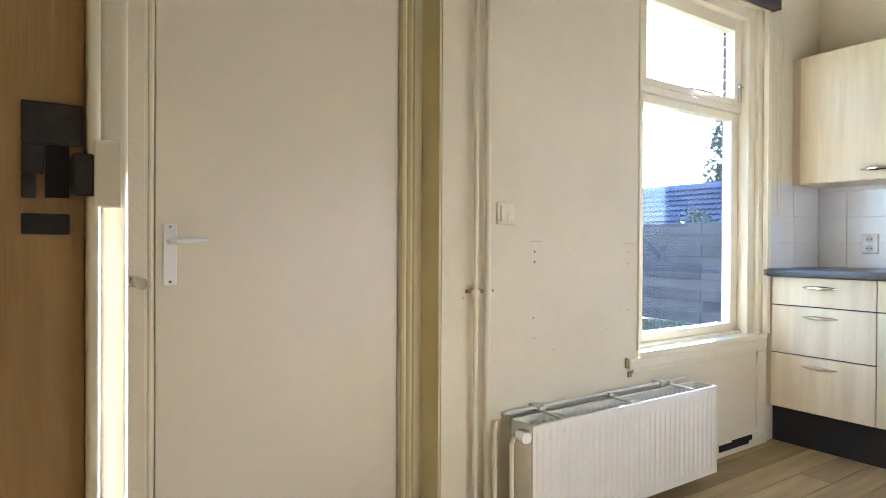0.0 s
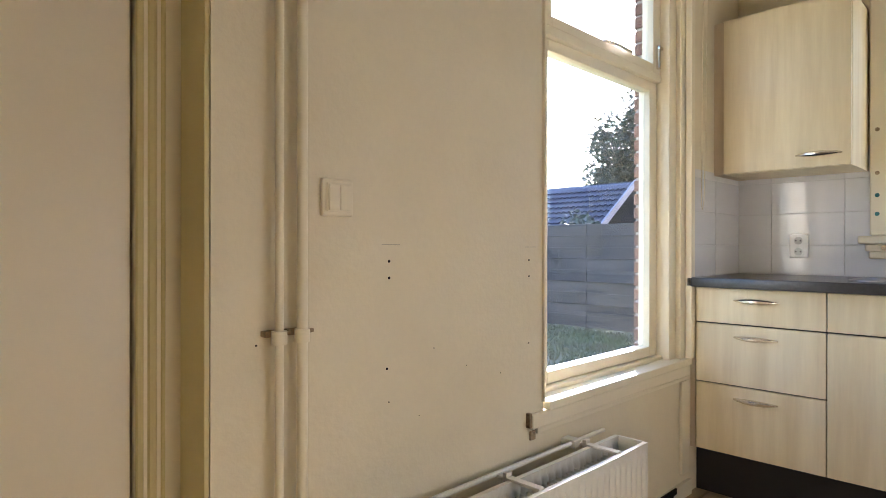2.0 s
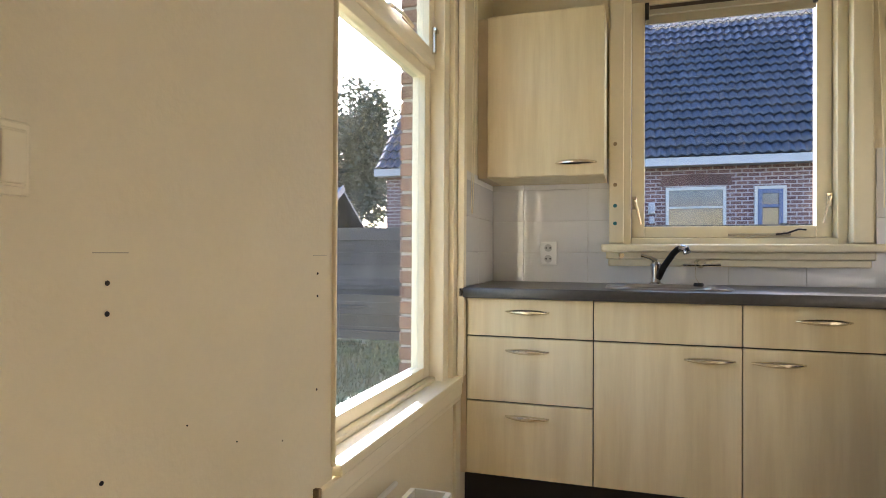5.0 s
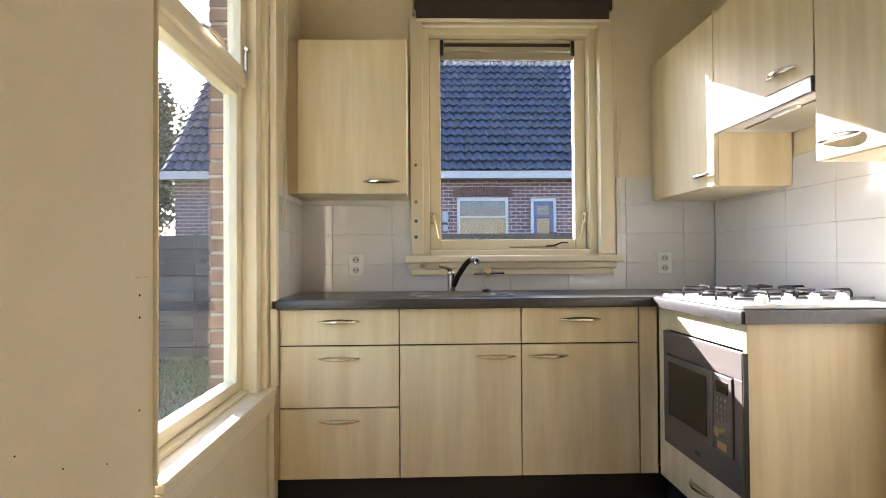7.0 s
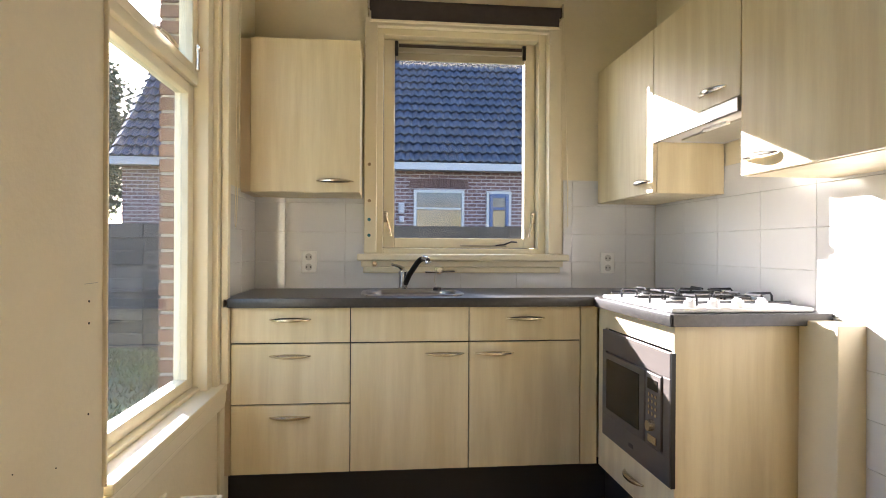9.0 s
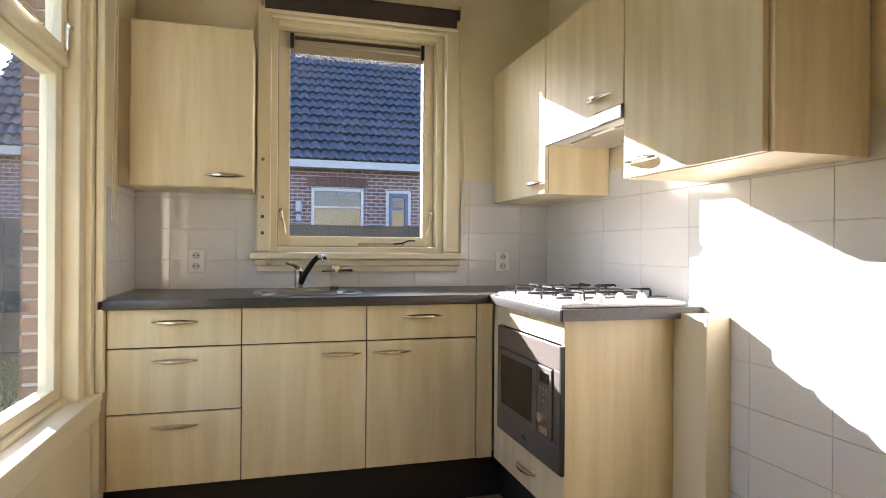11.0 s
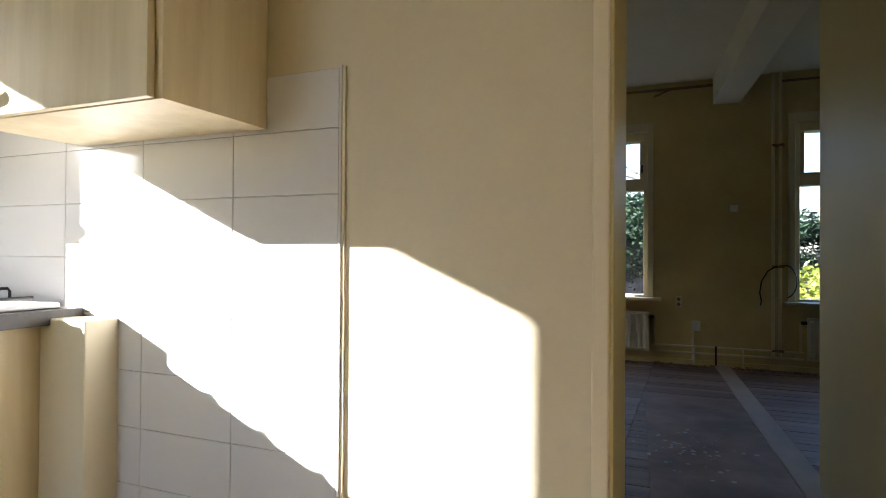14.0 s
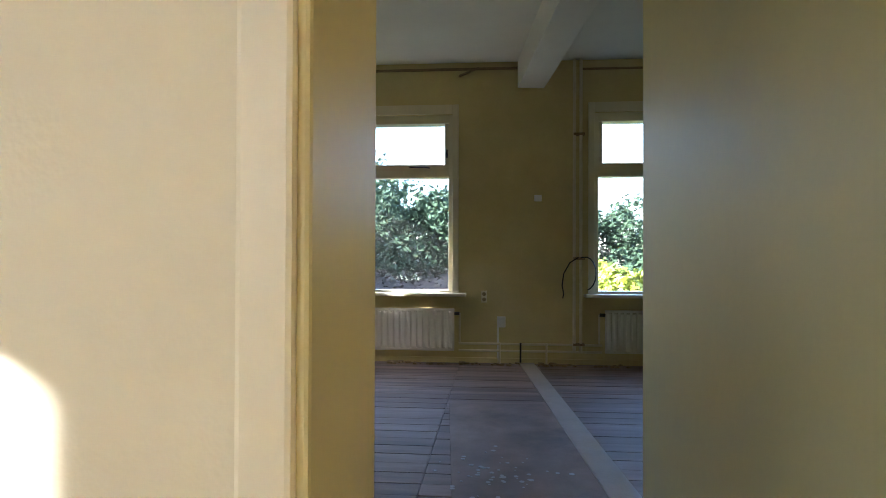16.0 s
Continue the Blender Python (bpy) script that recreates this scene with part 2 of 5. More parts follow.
def boxes(*rows, bevel=0.0):
    bm = bmesh.new()
    for r in rows:
        box(bm, *r, bevel=bevel)
    return bm


def tube(bm, pts, radii, n=10, flat=1.0):
    """A rounded bar along points; radii: one for all or one each; flat squeezes it across z."""
    pts = [Vector(p) for p in pts]
    if not isinstance(radii, (list, tuple)):
        radii = [radii] * len(pts)
    rings = []
    ref = None
    for k, p in enumerate(pts):
        d = (pts[min(k + 1, len(pts) - 1)] - pts[max(k - 1, 0)]).normalized()
        if ref is None:
            ref = Vector((0, 0, 1)) if abs(d.z) < 0.8 else Vector((0, 1, 0))
        u = (ref - d * ref.dot(d)).normalized()
        ref = u
        w = d.cross(u)
        rings.append([bm.verts.new(p + radii[k] * (u * math.cos(a) * flat + w * math.sin(a))) for a in (2 * math.pi * j / n for j in range(n))])
    for a, b in zip(rings, rings[1:]):
        for j in range(n):
            bm.faces.new((a[j], a[(j + 1) % n], b[(j + 1) % n], b[j]))
    bm.faces.new(rings[0])
    bm.faces.new(rings[-1])
    return bm


def disc(bm, centre, axis, r, length, n=24, r2=None):
    """A short drum from centre along axis."""
    c, a = Vector(centre), Vector(axis).normalized()
    return tube(bm, [c, c + a * length], [r, r if r2 is None else r2], n)


def bow_handle(parent, centre, along, out, length=0.165, name="handle"):
    """Arched satin bar handle with flattened ends."""
    c, a, o = Vector(centre), Vector(along), Vector(out)
    pts, rad = [], []
    for k in range(17):
        s = -1 + 2 * k / 16
        pts.append(c + a * (s * length / 2) + o * (0.004 + 0.021 * (1 - s * s) ** 0.8))
        rad.append(0.0034 + 0.0092 * (1 - s * s))
    bm = tube(bmesh.new(), pts, rad, 10, 0.9)
    return part(name, bm, NICKEL, parent, "satin nickel bow handle", True)


def lerp(a, b, t):
    return a + (b - a) * t


# ---- large structure ----
X0, X1 = 0.455, 4.20        # kitchen, door wall to sink wall
Y0, Y1 = 0.0, 2.11         # kitchen, tiled wall to garden window wall
CEILING = 2.85
FAR_Y = -5.36              # window wall of the large room
RX0, RX1 = -2.0, 4.20      # large room

# garden window wall: door recess x 0.62..1.53, window x 2.58..3.62
structure("wall_north", boxes(
    (0.33, 0.62, Y1, 2.30, 0, CEILING), (1.53, 2.565, Y1, 2.30, 0, CEILING), (3.62, 4.50, Y1, 2.30, 0, CEILING),
    (0.62, 1.53, Y1, 2.30, 2.12, CEILING), (2.565, 3.62, Y1, 2.30, 0, 0.52), (2.565, 3.62, Y1, 2.30, 2.30, CEILING)),
    WALL, "cream painted plaster wall with garden window", "wall")
# sink wall: window y 0.60..1.50, z 1.10..2.28
structure("wall_east", boxes(
    (X1, 4.50, -0.12, 0.60, 0, CEILING), (X1, 4.50, 1.50, Y1, 0, CEILING),
    (X1, 4.50, 0.60, 1.50, 0, 1.10), (X1, 4.50, 0.60, 1.50, 2.28, CEILING)),
    WALL, "cream painted wall behind the sink", "wall")
# tiled wall with the doorway to the large room, x 0.68..1.50
structure("wall_south", boxes(
    (-1.5, 0.82, -0.12, Y0, 0, CEILING), (1.524, X1, -0.12, Y0, 0, CEILING), (0.82, 1.524, -0.12, Y0, 2.10, CEILING)),
    WALL, "cream plaster wall between kitchen and large room", "wall")
# door wall, opening y 0.38..1.26
structure("wall_west", boxes(
    (0.30, 0.445, Y0, 0.18, 0, CEILING), (0.30, 0.445, 0.955, Y1, 0, CEILING), (0.30, 0.445, 0.18, 0.955, 2.10, CEILING)),
    WALL, "cream plaster wall of the hall doorway", "wall")
structure("ceiling", boxes((-1.7, 4.50, -0.12, 2.42, CEILING, CEILING + 0.2)), CEIL, "off-white plaster kitchen ceiling", "ceiling")
structure("wall_hall", boxes((-1.62, -1.5, -0.12, 2.42, 0, CEILING), (-1.5, 0.33, Y1, 2.30, 0, CEILING)), WALL, "cream plaster hall wall", "wall")

# large room
structure("wall_room_east", boxes(
    (RX1, 4.50, FAR_Y - 0.3, -4.7, 0, CEILING), (RX1, 4.50, -4.05, -0.12, 0, CEILING),
    (RX1, 4.50, -4.7, -4.05, 0, 0.7), (RX1, 4.50, -4.7, -4.05, 2.35, CEILING)), FARWALL, "old yellowed plaster wall of the large room", "wall")
structure("wall_room_west", boxes((RX0 - 0.3, RX0, FAR_Y - 0.3, -0.12, 0, CEILING)), FARWALL, "old yellowed plaster wall of the large room", "wall")
structure("wall_room_north", boxes((RX0 - 0.3, -1.5, -0.12, 0.1, 0, CEILING)), FARWALL, "old yellowed plaster wall stub", "wall")
WINS = ((1.815, 2.855), (-0.555, 0.485))    # frame openings of the two far windows
structure("wall_room_south", boxes(
    (RX0, WINS[1][0], FAR_Y - 0.3, FAR_Y, 0, CEILING), (WINS[1][1], WINS[0][0], FAR_Y - 0.3, FAR_Y, 0, CEILING), (WINS[0][1], RX1, FAR_Y - 0.3, FAR_Y, 0, CEILING),
    *[(a, b, FAR_Y - 0.3, FAR_Y, 0, 0.64) for a, b in WINS], *[(a, b, FAR_Y - 0.3, FAR_Y, 2.36, CEILING) for a, b in WINS]),
    FARWALL, "stained yellow plaster wall with two windows", "wall")
structure("ceiling_room", boxes((RX0 - 0.3, 4.50, FAR_Y - 0.3, -0.12, CEILING, CEILING + 0.2)), CEIL, "grey-white board ceiling of the large room", "ceiling")
structure("beam", box(bmesh.new(), -0.125, 0.125, -2.60, 2.60, 2.585, CEILING, 0.006, 2, pose(0.838, -2.74, 0, 0, 0, 5.3)), CEIL, "white boxed ceiling beam running across the room", "beam")
structure("subfloor", boxes((-1.62, 4.50, FAR_Y - 0.3, 2.30, -0.20, -0.022)), HOLE, "dark void below the boards", "floor")
# outside brick leaf
outer = structure("outer_wall", boxes(
    (-1.7, 2.52, 2.302, 2.357, -0.4, 3.2), (3.625, 4.60, 2.302, 2.357, -0.4, 3.2), (2.52, 3.625, 2.302, 2.357, -0.4, 0.50), (2.52, 3.625, 2.302, 2.357, 2.32, 3.2)),
    MORTAR, "pale mortar and brown brick outer wall", "wall")
# unseen slab, added above the ceilings to keep sky and sun out
structure("roof_slab", boxes((-2.4, 4.8, FAR_Y - 0.6, 2.6, 3.06, 3.2)), MORTAR, "plain unseen slab added over the house to block daylight", "roof")


# ---- trims and frames of the kitchen ----
# recessed door in the garden wall
d1 = thing("door_1", (1.07, 2.25, 0.0), "flush cream painted door, closed, in a moulded frame", "door", kind="structure")
part("leaf", boxes((0.664, 1.435, 2.245, 2.285, 0.012, 2.03), bevel=0.003), DOORPAINT, d1)
for nm, rows in (("jamb", ((0.621, 0.659, 2.225, 2.30, 0, 2.10),)), ("jamb", ((1.44, 1.53, 2.225, 2.30, 0, 2.10),)), ("head", ((0.63, 1.53, 2.22, 2.30, 2.035, 2.115),))):
    part(nm, boxes(*rows, bevel=0.004), PAINT, d1)
for xa, xb, ya in ((1.438, 1.452, 2.212), (1.458, 1.476, 2.205), (1.482, 1.492, 2.213), (0.642, 0.659, 2.208), (0.624, 0.636, 2.212)):
    bm = bmesh.new()
    tube(bm, [((xa + xb) / 2, 2.227, 0.0), ((xa + xb) / 2, 2.227, 2.04)], (xb - xa) / 2, 10)
    # right-hand mouldings yellow, left-hand ones cream
    part("moulding", bm, YELLOWPAINT if xa > 1.4 else PAINT, d1, "", True)
part("reveal_board", boxes((1.519, 1.5295, 2.1125, 2.2245, 0, 2.115), bevel=0.002), YELLOWPAINT, d1, "yellow painted reveal board")
hp = part("handle_plate", boxes((0.683, 0.719, 2.236, 2.246, 0.926, 1.099), bevel=0.003), WHITE, d1, "white handle plate")
bm = tube(bmesh.new(), [(0.701, 2.24, 1.050), (0.701, 2.195, 1.050), (0.709, 2.187, 1.050), (0.734, 2.185, 1.053), (0.795, 2.19, 1.053)], [0.009, 0.009, 0.0095, 0.009, 0.006], 10)
part("lever", bm, WHITE, hp, "cream lever", True)
for z in (0.936, 1.089):
    part("screw", disc(bmesh.new(), (0.701, 2.2365, z), (0, -1, 0), 0.004, 0.002, 10), NICKEL, hp)

# doorway that the walk enters by
j = thing("doorway", (0.41, 0.94, 0.0), "bare wood door jamb with worn strike plate and white edges", "door frame", kind="structure")
part("lining", boxes((0.300, 0.4278, 0.9313, 0.956, 0, 2.08), bevel=0.002), RAWWOOD, j, "bare stained jamb wood")
part("lining", boxes((0.300, 0.425, 0.178, 0.20, 0, 2.08), bevel=0.003), PAINT, j)
part("lining", boxes((0.300, 0.44, 0.20, 0.9227, 2.06, 2.10), bevel=0.003), PAINT, j)
part("door_stop", box(bmesh.new(), 0.4282, 0.4369, 0.9231, 0.956, 0, 2.06, 0.003, 3), PAINT, j, "white painted stop", True)
part("architrave", box(bmesh.new(), 0.4377, 0.4567, 0.9417, 0.995, 0, 2.12, 0.004, 3), PAINT, j, "", True)
part("architrave", boxes((0.432, 0.456, 0.13, 0.185, 0, 2.12), bevel=0.006), PAINT, j)
sp = part("strike_plate", boxes((0.3898, 0.4261, 0.9289, 0.9317, 1.1111, 1.1405), (0.3898, 0.4032, 0.9289, 0.9317, 1.0904, 1.1111), (0.3898, 0.3984, 0.9289, 0.9317, 1.0731, 1.09), (0.3898, 0.4183, 0.9289, 0.9317, 1.0481, 1.0627), bevel=0.001), OLDSTEEL, j, "worn black steel strike plate")
part("latch_hole", boxes((0.4036, 0.4179, 0.9284, 0.932, 1.074, 1.1107)), HOLE, sp)
for x_, z in ((0.4071, 1.131), (0.4053, 1.0558)):
    part("screw", disc(bmesh.new(), (x_, 0.9289, z), (0, -1, 0), 0.0045, 0.0018, 12), OLDSTEEL, sp)
part("keep", boxes((0.4196, 0.4334, 0.9214, 0.9317, 1.0757, 1.106), bevel=0.002), OLDSTEEL, sp)
part("lip", boxes((0.4325, 0.4503, 0.9196, 0.9228, 1.0679, 1.1163), bevel=0.0015), PAINT, sp, "paint-covered lip of the plate")

cup = thing("cupboard_door", (0.46, 1.70, 0.0), "cream flush cupboard door beside the doorway with lever", "door", kind="structure")
part("leaf", boxes((0.446, 0.478, 1.15, 2.05, 0.02, 2.0), bevel=0.003), DOORPAINT, cup)
bm = tube(bmesh.new(), [(0.476, 1.86, 0.962), (0.555, 1.86, 0.962), (0.568, 1.85, 0.962), (0.568, 1.75, 0.962)], 0.012, 10)
part("lever", bm, NICKEL, cup, "steel lever", True)

# doorway to the large room: plaster edge bead, jambs and open leaf
d2 = thing("door_2", (1.09, -0.06, 0.0), "cream door frame to the large room", "door frame", kind="structure")
part("casing", boxes((1.520, 1.552, -0.002, 0.010, 0, 2.14), bevel=0.004), PAINT, d2)
part("casing", boxes((0.775, 0.823, -0.002, 0.010, 0, 2.14), bevel=0.004), PAINT, d2)
part("head", boxes((0.775, 1.552, -0.002, 0.012, 2.10, 2.15), bevel=0.004), PAINT, d2)
bm = boxes((1.505, 1.5195, -0.130, 0.004, 0, 2.10), bevel=0.003)
for v in bm.verts:
    v.co.x += 0.008 * (v.co.y + 0.130) / 0.134
part("lining", bm, YELLOWPAINT, d2)
part("lining", boxes((0.817, 0.832, -0.1195, -0.003, 0, 2.10), bevel=0.003), PAINT, d2)
structure("wall_partition", boxes((0.735, 0.838, -2.09, -0.121, 0, CEILING), bevel=0.004), YELLOWPAINT, "yellow painted partition wall beside the doorway", "wall")

# garden window
w1 = thing("window_1", (3.10, 2.20, 0.58), "cream painted wooden window with top light and dirty panes", "window", kind="structure")
part("window_frame", boxes((2.566, 2.635, 2.17, 2.245, 0.58, 2.30), (3.55, 3.62, 2.115, 2.245, 0.58, 2.30), (3.485, 3.55, 2.135, 2.245, 0.58, 2.30), (2.635, 3.485, 2.14, 2.245, 2.24, 2.30), (2.635, 3.485, 2.165, 2.245, 0.583, 0.599), bevel=0.004), PAINT, w1)
part("transom", boxes((2.635, 3.485, 2.172, 2.245, 1.7485, 1.7815), bevel=0.004), PAINT, w1)
def sash(parent, x0, x1, y, z0, z1, w, name, wb, wt):
    s = part(name, boxes((x0, x0 + w, y, y + 0.05, z0, z1), (x1 - w, x1, y, y + 0.05, z0, z1), (x0 + w, x1 - w, y, y + 0.05, z0, z0 + wb), (x0 + w, x1 - w, y, y + 0.05, z1 - wt, z1), bevel=0.003), PAINT, parent)
    g = part("pane", boxes((x0 + w - 0.004, x1 - w + 0.004, y + 0.022, y + 0.028, z0 + wb - 0.004, z1 - wt + 0.004)), GLASS, s, "dusty clear pane")
    g.visible_shadow = False
    return s
sash(w1, 2.637, 3.483, 2.19, 0.600, 1.748, 0.062, "lower_sash", 0.042, 0.040)
up = sash(w1, 2.637, 3.483, 2.175, 1.782, 2.238, 0.062, "top_light", 0.036, 0.062)
for rows in (((3.448, 3.462, 2.160, 2.176, 1.80, 1.90), (3.430, 3.462, 2.150, 2.164, 1.875, 1.888)),):
    part("catch", boxes(*rows, bevel=0.003), NICKEL, up, "steel catch")
part("stay", tube(bmesh.new(), [(3.02, 2.17, 1.815), (3.10, 2.155, 1.812), (3.22, 2.165, 1.815)], 0.006, 8), NICKEL, up, "window stay", True)
part("window_sill", boxes((2.572, 3.608, 2.090, 2.19, 0.556, 0.584), bevel=0.004), PAINT, w1)
part("apron", boxes((2.492, 3.605, 2.0945, 2.112, 0.512, 0.5555), bevel=0.004), PAINT, w1)
part("apron_bead", boxes((2.52, 3.605, 2.098, 2.112, 0.494, 0.5115), bevel=0.004), PAINT, w1)
part("casing", boxes((3.59, 3.626, 2.085, 2.114, 0.583, 2.34), bevel=0.004), PAINT, w1)
part("casing", boxes((2.556, 2.5645, 2.100, 2.112, 0.583, 2.34), bevel=0.003), PAINT, w1)
part("lower_casing", boxes((3.53, 3.60, 2.098, 2.112, 0.10, 0.493), bevel=0.004), PAINT, w1)
part("broken_edge", boxes((2.478, 2.4915, 2.096, 2.112, 0.520, 0.562), (2.495, 2.519, 2.104, 2.113, 0.478, 0.505), bevel=0.002), RUST, w1, "broken end of the sill board")
b1 = thing("roller_blind", (3.10, 2.07, 2.33), "rolled-up dark brown roller blind above the garden window", "blind")
part("roll", tube(bmesh.new(), [(2.62, 2.065, 2.315), (3.60, 2.065, 2.315)], 0.032, 18), BLIND, b1, "", True)
part("bracket", boxes((3.60, 3.606, 2.03, 2.112, 2.28, 2.35)), NICKEL, b1)
part("bracket", boxes((2.614, 2.62, 2.03, 2.112, 2.28, 2.35)), NICKEL, b1)
bm = bmesh.new()
tube(bm, [(3.66, 2.06, 2.33), (3.662, 2.07, 1.9), (3.668, 2.075, 1.4), (3.675, 2.08, 1.24), (3.69, 2.08, 1.22), (3.705, 2.08, 1.26), (3.70, 2.07, 1.6), (3.69, 2.06, 2.33)], 0.0016, 6)
part("bead_chain", bm, PAINT, b1)

# sink window
w2 = thing("window_2", (4.28, 1.05, 1.10), "cream painted wooden window over the sink, dirty pane", "window", kind="structure")
part("casing", boxes((4.165, 4.202, 1.497, 1.562, 1.11, 2.31), bevel=0.005), PAINT, w2)
part("casing", boxes((4.165, 4.202, 0.532, 0.603, 1.11, 2.31), bevel=0.005), PAINT, w2)
part("casing", boxes((4.165, 4.202, 0.603, 1.497, 2.265, 2.31), bevel=0.005), PAINT, w2)
part("window_frame", boxes((4.235, 4.42, 1.465, 1.50, 1.10, 2.28), (4.235, 4.42, 0.60, 0.64, 1.10, 2.28), (4.235, 4.42, 0.64, 1.465, 2.245, 2.28), (4.225, 4.42, 0.64, 1.465, 1.10, 1.135), bevel=0.004), PAINT, w2)
s2 = part("sash", boxes((4.295, 4.345, 1.405, 1.463, 1.137, 2.243), (4.295, 4.345, 0.642, 0.702, 1.137, 2.243), (4.295, 4.345, 0.702, 1.405, 1.137, 1.190), (4.295, 4.345, 0.702, 1.405, 2.20, 2.243), bevel=0.004), PAINT, w2)
g = part("pane", boxes((4.326, 4.332, 0.698, 1.409, 1.186, 2.204)), SINKGLASS, s2, "dirty speckled pane")
g.visible_shadow = False
vent = part("vent_grille", boxes((4.284, 4.294, 0.704, 1.403, 2.130, 2.172), (4.280, 4.325, 0.704, 1.403, 2.176, 2.222), bevel=0.004), GRILLE, s2, "beige aluminium vent strip")
part("slot", boxes((4.277, 4.2815, 0.722, 1.386, 2.198, 2.214)), BLIND, vent)
for y in (0.700, 1.388):
    part("end_cap", boxes((4.272, 4.30, y, y + 0.018, 2.152, 2.230), bevel=0.003), BLACK, vent)
for y, s in ((1.45, 1), (0.655, -1)):
    c = part("catch", boxes((4.278, 4.296, y - 0.012, y + 0.012, 1.27, 1.33), bevel=0.004), NICKEL, s2, "steel window catch")
    part("lever", tube(bmesh.new(), [(4.278, y, 1.315), (4.262, y, 1.31), (4.262, y - 0.012 * s, 1.27), (4.266, y - 0.028 * s, 1.20)], [0.006, 0.007, 0.006, 0.004], 8), NICKEL, c, "", True)
st = part("stay", boxes((4.285, 4.297, 0.80, 1.05, 1.146, 1.156), bevel=0.003), GRILLE, s2, "window stay bar")
part("stay_arm", tube(bmesh.new(), [(4.28, 0.86, 1.152), (4.262, 0.82, 1.156), (4.255, 0.78, 1.172), (4.252, 0.75, 1.170)], 0.004, 8), BLACK, st, "", True)
part("window_sill", boxes((4.100, 4.235, 0.508, 1.594, 1.072, 1.106), bevel=0.008), PAINT, w2)
part("apron", boxes((4.140, 4.202, 0.530, 1.574, 1.040, 1.072), (4.158, 4.202, 0.540, 1.564, 1.008, 1.040), bevel=0.006), PAINT, w2)
b2 = thing("roller_blind", (4.12, 1.04, 2.352), "rolled-up dark brown roller blind above the sink window", "blind")
part("roll", tube(bmesh.new(), [(4.122, 0.562, 2.352), (4.122, 1.536, 2.352)], 0.027, 20), BLIND, b2, "", True)
part("fabric", boxes((4.094, 4.098, 0.572, 1.528, 2.270, 2.352)), BLIND, b2)
part("bottom_bar", boxes((4.089, 4.103, 0.566, 1.534, 2.257, 2.271), bevel=0.003), PAINT, b2, "cream bottom bar")
for y in (0.555, 1.543):
    part("bracket", boxes((4.085, 4.20, y - 0.004, y + 0.004, 2.318, 2.386), bevel=0.002), NICKEL, b2)
bm = bmesh.new()
tube(bm, [(4.10, 0.549, 2.35), (4.11, 0.530, 1.9), (4.12, 0.512, 1.45), (4.125, 0.512, 1.25)], 0.0016, 6)
tube(bm, [(4.12, 0.541, 2.35), (4.125, 0.522, 1.8), (4.125, 0.510, 1.25)], 0.0016, 6)
part("bead_chain", bm, PAINT, b2)
plugs = thing("wall_plugs", (4.19, 1.575, 1.2), "four old screw holes with teal and brown plugs", "fixing")
for z, mt in ((1.66 - 0.10, RUST), (1.375, RUST), (1.28, TEAL), (1.20, TEAL)):
    part("plug", disc(bmesh.new(), (4.166, 1.535, z), (-1, 0, 0), 0.009, 0.003, 8), mt, plugs)


# ---- kitchen units ----
FX = 3.63                      # fronts of the sink run
ZB, ZT = 0.20, 0.888           # bottom and top of the fronts


def x_front(parent, name, ya, yb, za, zb, gap=0.002):
    """A laminate front facing the room along x."""
    return part(name, boxes((FX, FX + 0.018, ya + gap, yb - gap, za + gap, zb - gap), bevel=0.0015), MAPLE, parent)


def carcass(parent, ya, yb):
    # body coloured near-black, so the shade behind the fronts is painted in
    part("body", boxes((FX + 0.020, X1 - 0.012, ya + 0.001, yb - 0.001, ZB, ZT)), GAP_SHADE, parent)


u = thing("drawer_unit", (3.9, 1.85, ZB), "pale maple drawer unit with three drawers and bow handles", "cabinet", "base units")
carcass(u, 1.60, 2.10)
for za, zb in ((0.740, ZT), (0.488, 0.738), (ZB, 0.486)):
    dr = x_front(u, "drawer", 1.60, 2.085, za, zb)
    bow_handle(dr, (FX, 1.845, zb - 0.050), (0, 1, 0), (-1, 0, 0))
part("filler", boxes((FX + 0.004, FX + 0.02, 2.086, 2.108, ZB, ZT)), MAPLE_EDGE, u)
u = thing("sink_unit", (3.9, 1.35, ZB), "pale maple sink unit with one door", "cabinet", "base units")
carcass(u, 1.10, 1.60)
x_front(u, "false_front", 1.10, 1.60, 0.740, ZT)
dr = x_front(u, "door", 1.10, 1.60, ZB, 0.738)
bow_handle(dr, (FX, 1.205, 0.690), (0, 1, 0), (-1, 0, 0))
u = thing("base_unit", (3.9, 0.86, ZB), "pale maple base unit with drawer and door", "cabinet", "base units")
carcass(u, 0.61, 1.10)
dr = x_front(u, "drawer", 0.612, 1.10, 0.740, ZT)
bow_handle(dr, (FX, 0.855, 0.838), (0, 1, 0), (-1, 0, 0))
dr = x_front(u, "door", 0.612, 1.10, ZB, 0.738)
bow_handle(dr, (FX, 0.99, 0.690), (0, 1, 0), (-1, 0, 0))
part("corner_post", boxes((FX + 0.003, FX + 0.02, 0.535, 0.609, ZB, ZT), bevel=0.001), MAPLE, u)

k = thing("plinth", (3.7, 1.3, 0.0), "black plinth board under the units", "plinth")
part("board", boxes((3.70, 3.715, 0.46, 2.108, 0.0, 0.199)), KICK, k)
part("board", boxes((2.985, 3.699, 0.455, 0.470, 0.0, 0.199)), KICK, k)

